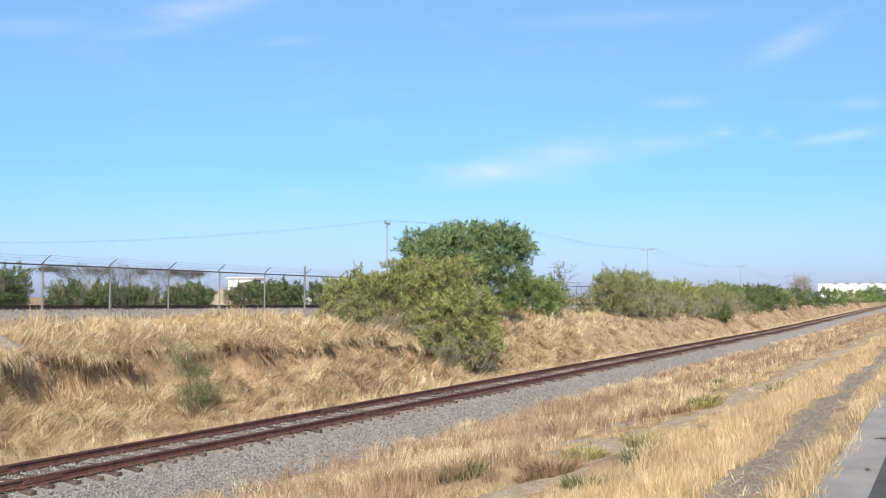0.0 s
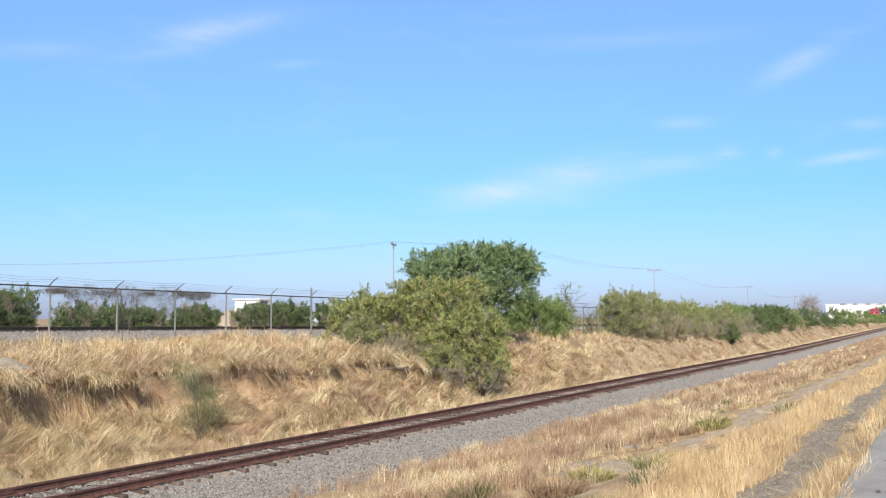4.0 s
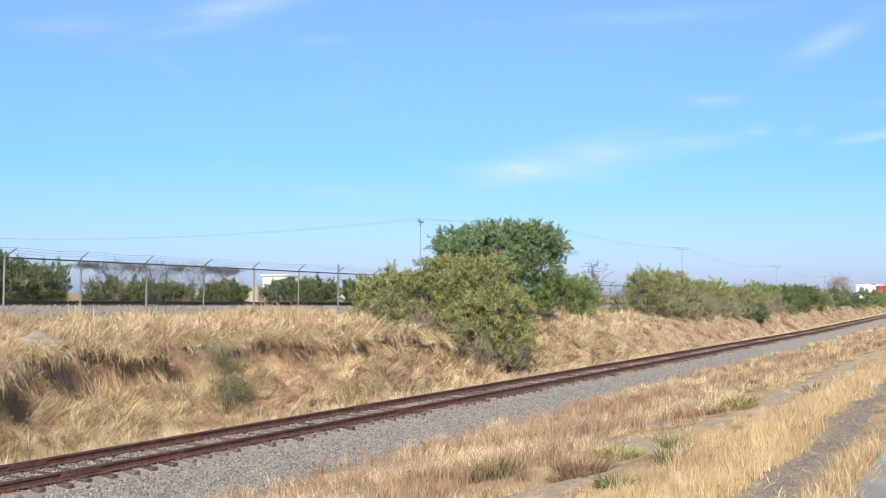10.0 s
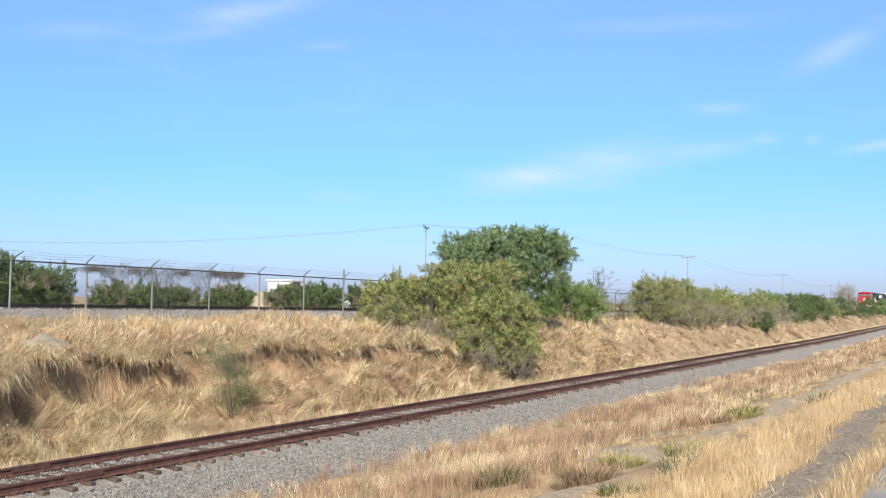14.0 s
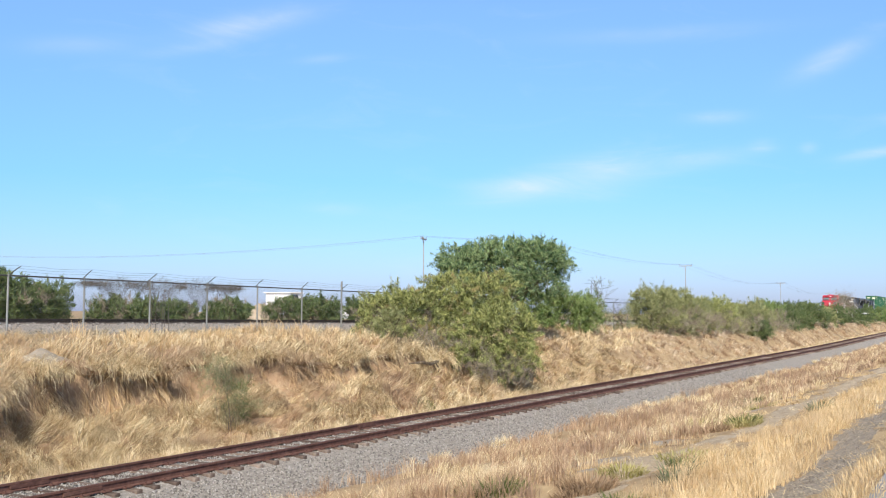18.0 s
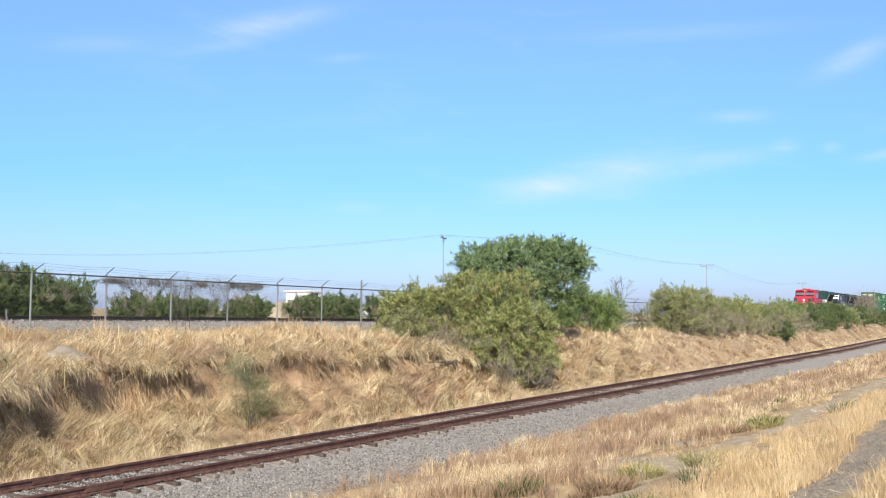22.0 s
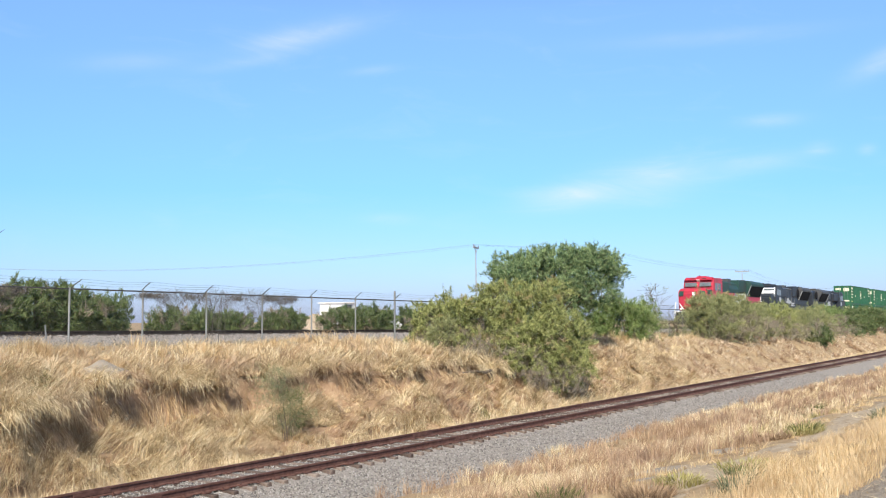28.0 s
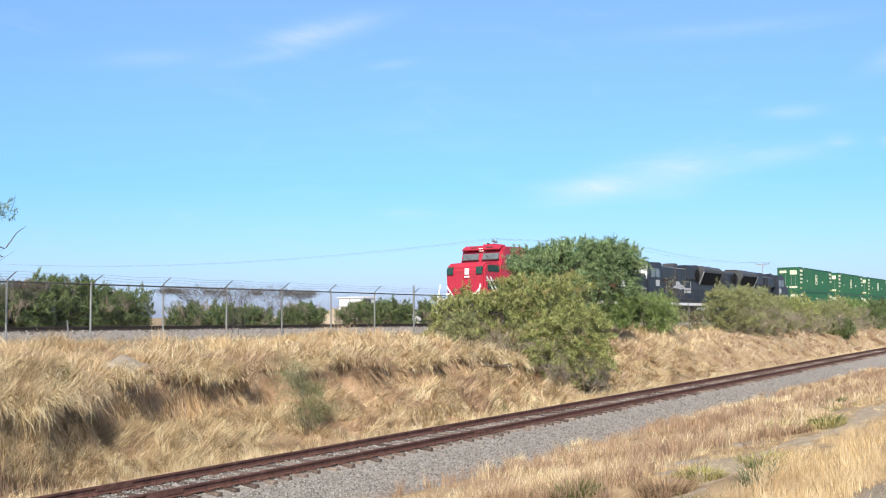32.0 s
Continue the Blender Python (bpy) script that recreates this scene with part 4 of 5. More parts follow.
def shrub(name, x, y, lobes, leaf, mat, clusters, per, label, category="shrub", sigma=0.22, stems=7, stem_r=0.05, trunk=0.0, seed=0, shoots=0.12, twigs=0, base=None, hollow=0.55, dry=0.0, low=0):
    """A shrub or small tree: stems from the root into every lobe, and a crown of small leaves on branchlets. Lobes are given from the root."""
    r = random.Random(seed + 100)
    z = float(land(x, y)) - 0.05 if base is None else base
    ob = empty(name, pose(x, y, z))
    tagged(ob, label, category)
    bm = bmesh.new()
    if trunk:
        tube([(0, 0, -0.1), (0.08, 0.05, trunk * 0.5), (0.02, 0.1, trunk)], [stem_r * 2.4, stem_r * 2.0, stem_r * 1.7], 8, bm)
    ends = []
    for i in range(stems):
        lx, ly, lz, rx, ry, rz = lobes[i % len(lobes)]
        e = Vector((lx + r.uniform(-0.7, 0.7) * rx, ly + r.uniform(-0.7, 0.7) * ry, lz + r.uniform(-0.3, 0.75) * rz))
        s = Vector((r.uniform(-0.25, 0.25), r.uniform(-0.25, 0.25), 0)) if not trunk else Vector((0.02, 0.1, trunk * r.uniform(0.7, 1.0)))
        mid = s.lerp(e, 0.5) + Vector((r.uniform(-0.3, 0.3), r.uniform(-0.3, 0.3), r.uniform(-0.1, 0.3)))
        tube([s, s.lerp(mid, 0.5) + Vector((r.uniform(-0.08, 0.08), r.uniform(-0.08, 0.08), 0)), mid, e], [stem_r, stem_r * 0.8, stem_r * 0.55, stem_r * 0.15], 5, bm)
        ends.append((mid, e))
    for i in range(twigs):
        a, b = ends[r.randrange(len(ends))]
        p = a.lerp(b, r.uniform(0.1, 1))
        q = p + Vector((r.gauss(0, 1), r.gauss(0, 1), r.gauss(0.4, 0.7))).normalized() * r.uniform(0.5, 1.3)
        tube([p, p.lerp(q, 0.5) + Vector((0, 0, r.uniform(-0.1, 0.1))), q], [0.018, 0.012, 0.005], 4, bm)
    part("trunk" if trunk else "stem", bm, M_BARK if mat is not M_DRY_TWIG else M_DRY_TWIG, ob)
    if clusters:
        p, way, root, tip = crown_places(lobes, clusters, per, sigma, shoots, seed, hollow)
        leaves("crown", p, leaf * 0.66, mat, ob, 6.6, 0.2, way, 0.55)
        if clusters > 200:
            tagged(sprigs("fine_branching", root, tip, leaf * 0.12, M_DRY_TWIG, ob), kind="stuff")
        if dry:
            p, way, root, tip = crown_places(lobes, int(clusters * dry), per, sigma * 0.8, 0.05, seed + 7, 0.85)
            leaves("dead_foliage", p, leaf * 0.45, M_DEADLEAF, ob, 7.5, 0.35, way, 0.45)
        if low:
            p, way, root, tip = crown_places(sorted(lobes, key=lambda l: l[2])[:2 if trunk or low > 160 else 1], low, 20, sigma * 1.2, 0.2, seed + 9, 0.72)
            leaves("brushwood", p, leaf * 0.42, M_DRY_TWIG, ob, 14, 0.6, way, 0.5)
    return ob


def build_plants():
    shrub("mesquite_tree", 51.0, 25.0, [(-0.05, 0.1, 4.0, 2.86, 2.86, 1.5), (-0.94, 1.83, 3.85, 1.87, 1.87, 1.35), (0.45, -2.1, 4.15, 1.75, 1.75, 1.35), (0.1, -0.3, 4.75, 2.1, 2.1, 0.72), (0.65, -3.3, 4.35, 1.01, 1.01, 0.6), (0.69, -2.2, 3.01, 1.66, 1.66, 0.9), (0.32, 0.48, 2.57, 2.74, 2.74, 1.22), (0.2, -2.6, 4.75, 0.8, 0.8, 0.45), (-1.0, 2.9, 3.6, 0.8, 0.8, 0.6)],
          0.054, M_LEAF_DARK, 3400, 28, "dark green mesquite tree with a wide feathery crown", "tree", 0.19, 14, 0.09, 1.3, 1, 0.3, 30)
    shrub("acacia_shrub", 41.3, 20.7, [(-0.05, 0.1, 2.17, 2.08, 2.08, 1.96), (0.08, 0.5, 3.62, 1.48, 1.48, 1.53), (-0.01, -0.9, 2.18, 1.51, 1.51, 1.7), (-1.6, 0.5, 1.0, 1.25, 1.25, 1.05), (-0.6, 0.9, 1.9, 1.2, 1.2, 1.1), (-0.2, -1.35, 1.05, 1.4, 1.4, 1.15), (-0.5, -0.4, 0.7, 1.7, 1.7, 0.75), (0.26, -0.07, 4.28, 1.03, 1.03, 0.88)],
          0.042, M_LEAF_OLIVE, 2300, 28, "large olive green acacia shrub at the foot of the bank", "shrub", 0.15, 18, 0.035, 0, 2, 0.12, 60, dry=0.05, low=420)
    shrub("acacia_shrub", 39.8, 24.1, [(0.42, -0.71, 1.85, 1.53, 1.53, 1.53), (-0.26, 0.42, 1.86, 1.28, 1.28, 1.12), (-1.04, 1.27, 1.55, 1.0, 1.0, 1.15), (1.41, -1.24, 2.52, 1.26, 1.26, 1.15), (0.01, -0.79, 0.67, 1.47, 1.47, 0.73), (-1.18, 1.5, 0.82, 0.69, 0.69, 0.6)],
          0.042, M_LEAF_OLIVE, 1800, 28, "olive green acacia shrub on top of the bank", "shrub", 0.15, 14, 0.03, 0, 3, 0.2, 50, dry=0.10, low=200)
    shrub("small_shrub", 36.1, 22.9, [(-0.04, 0.07, 0.87, 0.66, 0.66, 0.68), (0.04, -0.06, 1.35, 0.44, 0.44, 0.39)], 0.034, M_LEAF_PALE, 240, 26, "small pale green shrub at the eroded edge", "shrub", 0.12, 7, 0.025, 0, 4, 0.25, 12)
    shrub("dense_bush", 61.7, 25.0, [(-0.21, 0.51, 1.27, 1.94, 1.94, 1.59), (-1.26, 1.69, 1.47, 1.58, 1.58, 1.76), (0.28, -0.7, 1.26, 1.0, 1.0, 1.35), (1.04, -1.01, 1.82, 0.78, 0.78, 1.0)], 0.056, M_LEAF_MID, 1300, 28, "dense dark green bush beside the tree", "bush", 0.22, 9, 0.05, 0, 5, 0.15, 10)
    r = random.Random(12)
    # the row of shrubs along the top of the bank
    for i, (x, y, w, h, mat) in enumerate((
            (77.4, 24.4, 2.9, 3.8, M_LEAF_PALE),
            (82, 23.9, 2.8, 3.5, M_LEAF_PALE),
            (88.5, 24.1, 3, 3.0, M_LEAF_PALE),
            (95, 23.7, 3.2, 3.05, M_LEAF_OLIVE),
            (102, 23.6, 3.3, 2.85, M_LEAF_PALE),
            (109, 23.4, 3.4, 2.85, M_LEAF_PALE),
            (117, 23.6, 3.6, 3.1, M_LEAF_MID),
            (126, 23.2, 3.8, 3.2, M_LEAF_FIELD),
            (135, 23.4, 4.1, 3.3, M_LEAF_FIELD),
            (145, 23, 4.2, 3.3, M_LEAF_FIELD),
            (155, 23, 4.4, 3, M_LEAF_PALE),
            (167, 22.8, 4.7, 3.3, M_LEAF_FIELD),
            (184, 22.6, 5.2, 3.2, M_LEAF_FIELD),
            (203, 22.4, 6, 3.5, M_LEAF_FIELD),
            (224, 22.2, 6, 3.3, M_LEAF_MID),
            (250, 22, 7, 3.2, M_LEAF_PALE),
            (285, 21.6, 8, 3.3, M_LEAF_MID),
            (325, 21.2, 9, 3, M_LEAF_MID),
            (375, 20.6, 10, 3, M_LEAF_MID),
    )):
        s = 1 + 0.012 * (x - 70) * 0.55
        shrub("thorn_shrub", x, y, [(0, 0, h * 0.5, w * 0.9, 1.6, h * 0.45), (-0.5 * w, 0.3, h * 0.55, w * 0.5, 1.2, h * 0.42), (0.45 * w, -0.2, h * 0.6, w * 0.55, 1.3, h * 0.42), (0.1 * w, -1.4, h * 0.24, w * 0.8, 0.9, h * 0.3)],
              0.054 * s, mat, int((1000 if x < 86 else 760 if x < 112 else 520 if x < 150 else 240) / s ** 0.4), 26, "pale green thorn shrub in the row along the bank" if mat not in (M_LEAF_MID, M_LEAF_FIELD) else "dark green shrub in the row along the bank", "shrub", 0.24 * s ** 0.5, 10, 0.04, 0, 20 + i, 0.15, 26 if x < 130 else 0, low=110 if x < 120 else 0)
    shrub("round_bush", 103.0, 21.5, [(0, 0, 0.85, 1.4, 1.3, 0.9), (0.2, 0.3, 1.6, 0.9, 0.9, 0.6)], 0.07, M_LEAF_FIELD, 560, 24, "small dark green bush on the slope of the bank", "bush", 0.2, 6, 0.04, 0, 50)
    shrub("wispy_shrub", 22.4, 19.9, [(0, 0, 1.15, 0.8, 0.65, 0.85), (0.4, -0.2, 0.7, 0.7, 0.6, 0.55), (-0.3, 0.2, 1.8, 0.7, 0.6, 0.6)], 0.017, M_LEAF_GREY, 380, 16, "thin wispy green shrub before the eroded bank", "shrub", 0.15, 9, 0.008, 0, 51, 0.1, 0, hollow=0.15)
    shrub("green_weed_bush", 23.2, 20.2, [(0, 0, 0.6, 0.45, 0.45, 0.5), (0.1, 0, 1.1, 0.28, 0.28, 0.35)], 0.018, M_GRASS_GREEN, 180, 18, "small green weed at the foot of the wispy shrub", "weed", 0.1, 6, 0.006, 0, 56, 0.2, 0, hollow=0.2)
    shrub("bare_tree", 71.6, 26.4, [(0, 0, 3.0, 0.9, 0.7, 1.1), (-0.6, 0.4, 3.3, 0.6, 0.5, 0.6)], 0.05, M_LEAF_GREY, 10, 8, "thin bare grey tree beside the fence", "tree", 0.2, 7, 0.022, 0.9, 52, 0, 46)
    shrub("dry_brush", 176, 22.9, [(0, 0, 3.6, 3.0, 1.6, 1.6), (2.0, 0, 3.4, 2.0, 1.4, 1.2)], 0.035, M_DRY_TWIG, 620, 24, "brown leafless brush above the green shrubs", "shrub", 0.5, 12, 0.05, 1.0, 53, 0.2, 30)
    for i, (x, y) in enumerate(((66.6, 26.0), (70.0, 26.2), (73.4, 25.6))):
        shrub("thorn_shrub", x, y, [(0, 0, 0.9, 1.5, 1.0, 0.8), (0.6, 0.2, 1.3, 0.8, 0.7, 0.5)], 0.045, M_LEAF_GREY, 120, 18, "sparse grey-green thorn shrub before the fence", "shrub", 0.24, 9, 0.02, 0, 90 + i, 0.2, 40)
    for i, (x, y) in enumerate(((440, 28.0), (500, 30.0), (560, 40.0), (600, 27.0))):
        shrub("far_tree", x, y, [(0, 0, 3.4, 6, 5, 2.2), (3, 3, 4.2, 4, 4, 1.8)], 0.35, M_LEAF_DARK, 110, 16, "dark green tree before the distant warehouse", "tree", 0.9, 6, 0.2, 1.5, 120 + i)
    # behind the main line
    for i, (x, y, w, h, mat) in enumerate(((28.6, 46, 3.6, 2.9, M_LEAF_MID), (32.4, 46.4, 3.6, 3.4, M_LEAF_MID), (35.4, 46, 3.0, 2.9, M_LEAF_MID), (42.6, 46, 2.6, 2.0, M_LEAF_MID), (46.6, 46.5, 2.0, 1.9, M_LEAF_MID), (51.6, 46, 1.5, 2.1, M_LEAF_MID), (58.4, 46, 1.8, 2.4, M_LEAF_MID), (62.5, 46.5, 2.4, 2.6, M_LEAF_MID), (68.6, 46, 2.4, 2.8, M_LEAF_MID), (75, 47, 3, 3, M_LEAF_MID), (83, 47, 4, 3, M_LEAF_MID), (92, 46, 4, 3.2, M_LEAF_MID))):
        shrub("field_bush", x, y, [(0, 0, h * 0.5, w * 0.8, 1.6, h * 0.45), (-0.5 * w, 0.2, h * 0.45, w * 0.5, 1.1, h * 0.4), (0.5 * w, -0.2, h * 0.55, w * 0.5, 1.2, h * 0.42)],
              0.078, M_LEAF_FIELD, 1100 if x < 40 else 560, 22, "dark green bush beyond the main line", "bush", 0.2, 8, 0.03, 0.3, 70 + i, 0.25, 8, low=60)
    # tall thin tree whose twigs reach in from the side
    shrub("thin_tree", 13.2, 25.6, [(0.6, 0, 3.8, 1.7, 1.5, 1.4), (2.7, 0, 3.0, 0.9, 0.9, 0.5), (2.4, 0, 4.0, 0.9, 0.9, 0.5)], 0.045, M_LEAF_FIELD, 190, 14, "thin sparse tree with drooping leafy twigs", "tree", 0.16, 14, 0.02, 1.6, 60, 0.3, 16)


def low_twigs(x, y, r, h, n, seed):
    """A skirt of bare grey twigs round the foot of a shrub."""
    q = random.Random(seed)
    ob = empty("bare_brush", pose(x, y, float(land(x, y)) - 0.05))
    tagged(ob, "bare grey twigs round the foot of the shrub", "shrub")
    bm = bmesh.new()
    for k in range(n):
        a, d = q.uniform(0, 2 * math.pi), r * q.uniform(0.2, 0.75)
        p = Vector((d * math.cos(a), d * math.sin(a), 0))
        e = p + Vector((math.cos(a) * q.uniform(0, 0.8), math.sin(a) * q.uniform(0, 0.8), h * q.uniform(0.4, 1.1)))
        m = p.lerp(e, 0.5) + Vector((q.gauss(0, 0.12), q.gauss(0, 0.12), 0))
        tube([p, m, e], [0.014, 0.010, 0.004], 3, bm)
        for _ in range(3):
            s = m.lerp(e, q.uniform(0, 0.8))
            tube([s, s + Vector((q.gauss(0, 0.25), q.gauss(0, 0.25), q.uniform(0, 0.35)))], [0.007, 0.003], 3, bm)
    tagged(part("stem", bm, M_DRY_TWIG, ob), kind="stuff")


build_plants()
low_twigs(41.3, 20.5, 2.5, 1.3, 240, 1)
for i, (x, y) in enumerate(((78.0, 23.2), (84.0, 22.9), (91.0, 23.0), (98.0, 22.6), (105.0, 22.6), (113.0, 22.5), (119.0, 22.6))):
    low_twigs(x, y + 0.5, 4.0, 1.3, 70, 2 + i)
low_twigs(38.6, 23.2, 2.4, 1.0, 120, 30)


# ---- fence ----
def build_fence():
    p0 = up_point(0, FENCE_OFF)
    fence = empty("chain_link_fence", pose(p0[0], p0[1], 0, 0, 0, -1.3))
    tagged(fence, "chain-link fence with galvanised posts and barbed wire", "fence")
    r = random.Random(9)
    post = bpy.data.meshes.new("post")
    bm = tube([(0, 0, -0.3), (0, 0, 2.02)], 0.034, 8)
    bm.to_mesh(post)
    bm.free()
    post.materials.append(M_GALV)
    arm = bpy.data.meshes.new("barb_arm")
    bm = tube([(0, 0, 2.0), (0.09, -0.10, 2.13), (0.21, -0.24, 2.28)], [0.02, 0.018, 0.014], 5)
    bm.to_mesh(arm)
    bm.free()
    arm.materials.append(M_TOPRAIL)
    link = bpy.data.meshes.new("mesh_panel")
    bm = bmesh.new()
    gap, hgt, wid, t = 0.085, 1.9, 3.0, 0.0026
    k = -hgt
    while k < wid:
        for sgn in (1, -1):
            a, b = max(k, 0), min(k + hgt, wid)
            if b - a > 0.05:
                z0, z1 = (a - k, b - k) if sgn > 0 else (hgt - (a - k), hgt - (b - k))
                v = [bm.verts.new(c) for c in ((a, 0, z0 - t), (b, 0, z1 - t), (b, 0, z1 + t), (a, 0, z0 + t))]
                bm.faces.new(v)
        k += gap * 1.414
    bm.to_mesh(link)
    bm.free()
    link.materials.append(M_WIRE)
    s = -3.7
    last = None
    while s < 118:
        z = 2.44 + float(rise(s))
        if abs(s - 38.3) > 0.1:
            share("post", post, fence, pose(s, 0, z, 0, 0, r.uniform(0, 90)))
        share("barb_arm", arm, fence, pose(s, 0, z, 0, 0, r.uniform(-12, 12)) @ pose(0, 0, 0, r.uniform(-3, 3)))
        if last is not None:
            s0, z0 = last
            part("top_rail", tube([(s0, 0, z0 + 1.96), (s, 0, z + 1.96)], 0.026, 6), M_TOPRAIL, fence)
            share("mesh_panel", link, fence, pose(s0, 0.02, z0 + 0.05))
            for j in range(3):
                d = 0.1 + 0.085 * j
                pts = [(s0 + d, -d, z0 + 2.12 + 0.08 * j), ((s0 + s) / 2 + d, -d + r.uniform(-.03, .03), (z0 + z) / 2 + 2.07 + 0.08 * j), (s + d, -d, z + 2.12 + 0.08 * j)]
                part("barbed_strand", tube(pts, 0.004, 3), M_WIRE, fence)
        last = (s, z)
        s += 3.0
    # taller strainer post
    part("strainer_post", tube([(38.3, 0, 2.1), (38.3, 0, 4.95)], 0.045, 8), M_GALV, fence)


build_fence()


def fence_stake():
    p = up_point(19.2, FENCE_OFF - 0.35)
    z = float(land(p[0], p[1]))
    ob = part("stake", tube([(0, 0, -0.15), (0.02, 0, 0.5), (-0.01, 0.01, 0.86)], [0.03, 0.028, 0.026], 6), M_GALV)
    ob.matrix_basis = pose(p[0], p[1], z)
    tagged(ob, "short pale stake in the grass before the fence", "stake")


fence_stake()


def road_details():
    """Thin dark strands and a pebble on the concrete."""
    ob = empty("dry_branch", pose(12.5, 0.80, 1.872))
    tagged(ob, "thin dark curved strands on the concrete road", "branch")
    # four thin dark curves, close to the road surface
    for i, (a, c, l) in enumerate(((0.0, 0.05, 0.42), (0.10, 0.02, 0.5), (-0.14, -0.06, 0.34), (-0.42, -0.16, 0.3))):
        pts = [(a, c, 0.0), (a - 0.12, c - l * 0.35, 0.02), (a - 0.16, c - l * 0.7, 0.015), (a - 0.14, c - l, 0.0)]
        part("twig", tube(pts, [0.004, 0.008, 0.007, 0.003], 5), M_BARK, ob)
    peb = part("pebble", bmesh_ball(0.022), M_BARK)
    peb.matrix_basis = pose(10.27, 0.76, 1.872)
    tagged(peb, "small dark pebble on the concrete road", "stone")


def bmesh_ball(r):
    bm = bmesh.new()
    bmesh.ops.create_icosphere(bm, subdivisions=2, radius=r)
    for v in bm.verts:
        v.co *= 1 + 0.25 * noise.noise(v.co * 60)
        v.co.z *= 0.6
    return bm


road_details()


def dry_vine(s0, s1, n, z0, seed):
    """Dead climber tangled over the top of the fence."""
    r = np.random.default_rng(seed)
    s = r.uniform(s0, s1, n)
    env = 1 - np.abs((s - (s0 + s1) / 2) / ((s1 - s0) / 2)) ** 2
    o = FENCE_OFF + r.normal(0.1, 0.16, n)
    clump = np.clip(0.6 + 0.5 * np.sin(s * 3.1) + 0.4 * np.sin(s * 7.3 + 1), 0.1, 1.4)
    z = z0 + r.uniform(-0.05, 0.34, n) * (0.3 + 0.7 * clump) * env ** 0.5 - r.uniform(0, 1, n) ** 1.7 * 1.25 * env * clump
    p = s[:, None] * UP_DIR + o[:, None] * UP_NORMAL
    ob = empty("dead_climber", pose(float(p[:, 0].mean()), float(p[:, 1].mean()), 2.4))
    tagged(ob, "brown dead climber tangled on the fence top", "climbing plant")
    c = np.stack([p[:, 0], p[:, 1], z], -1) - np.array(ob.matrix_basis.translation)
    leaves("twig_tangle", c, 0.010, M_VINE, ob, long=30, up=-1.2)
    for k in range(6):
        sx = float(r.uniform(-1.2, 1.2))
        g = bmesh.new()
        tube([(sx, 0.12, -0.2), (sx * 0.9, 0.14, 1.0), (sx * 0.7, 0.1, 2.0)], [0.012, 0.01, 0.008], 4, g)
        part("stem", g, M_VINE, ob)


dry_vine(23.2, 31.4, 6400, 4.42, 1)
dry_vine(12.6, 18.8, 4600, 4.5, 2)


# ---- power line ----
POLES = [(84.0, 140.0), (94.9, 56.0), (109.5, 47.3), (169.2, 47.3), (275.1, 51.3), (420.0, 60.0)]


def build_power_line():
    tops = []
    for i, (x, y) in enumerate(POLES):
        z = float(land(x, y))
        h = 11.85 - z
        nx = POLES[min(i + 1, len(POLES) - 1)]
        pv = POLES[max(i - 1, 0)]
        yaw = math.degrees(math.atan2(nx[1] - pv[1], nx[0] - pv[0]))
        ob = empty("power_pole", pose(x, y, z, 0, 0, yaw))
        tagged(ob, "slim power pole with a crossarm carrying thin lines", "utility pole", "power line")
        part("pole", tube([(0, 0, -0.5), (0, 0, h * 0.5), (0, 0, h)], [0.09, 0.07, 0.055], 8), M_WOOD, ob)
        part("crossarm", boxes((-0.06, 0.06, -1.15, 1.15, h - 0.28, h - 0.14), bevel=0.01), M_WOOD, ob)
        for k in (-1.05, -0.4, 1.05):
            part("insulator", tube([(0, k, h - 0.14), (0, k, h - 0.02), (0, k, h + 0.1)], [0.035, 0.06, 0.03], 6), M_CABLE, ob)
        part("brace", tube([(0, -0.7, h - 0.22), (0, 0, h - 0.9), (0, 0.7, h - 0.22)], 0.02, 4), M_WOOD, ob)
        m = ob.matrix_basis
        tops.append([m @ Vector((0, k, h + 0.08)) for k in (-1.05, -0.4, 1.05)])
    for a, b in zip(tops, tops[1:]):
        for p, q in zip(a, b):
            d = (q - p).length
            sag = min(0.00022 * d * d, 1.6)
            pts = [p.lerp(q, k / 14) - Vector((0, 0, 4 * sag * (k / 14) * (1 - k / 14))) for k in range(15)]
            ob = part("power_line", tube(pts, 0.009, 4), M_CABLE)
            tagged(ob, "thin overhead power line between the poles", "cable", "power lines")


build_power_line()


# ---- far buildings ----
def far_building(name, x, y, w, d, h, z, label, windows=(), doors=0):
    ob = empty(name, pose(x, y, z))
    tagged(ob, label, "building")
    part("wall", boxes((-w / 2, w / 2, -d / 2, d / 2, 0, h), bevel=0.03), M_CLAD, ob)
    part("roof", prism([(-w / 2 - 0.3, h), (w / 2 + 0.3, h), (w / 2 + 0.3, h + 0.2), (0, h + 0.2 + 0.012 * w), (-w / 2 - 0.3, h + 0.2)], -d / 2 - 0.3, d / 2 + 0.3), M_CLAD, ob)
    for wx, wz, ww, wh in windows:
        win = part("window", boxes((wx - ww / 2, wx + ww / 2, -d / 2 - 0.03, -d / 2 + 0.05, wz, wz + wh)), M_GLASS, ob)
        part("window_frame", boxes((wx - ww / 2 - 0.08, wx + ww / 2 + 0.08, -d / 2 - 0.06, -d / 2 - 0.035, wz - 0.1, wz)), M_WHITE, win)
    return ob


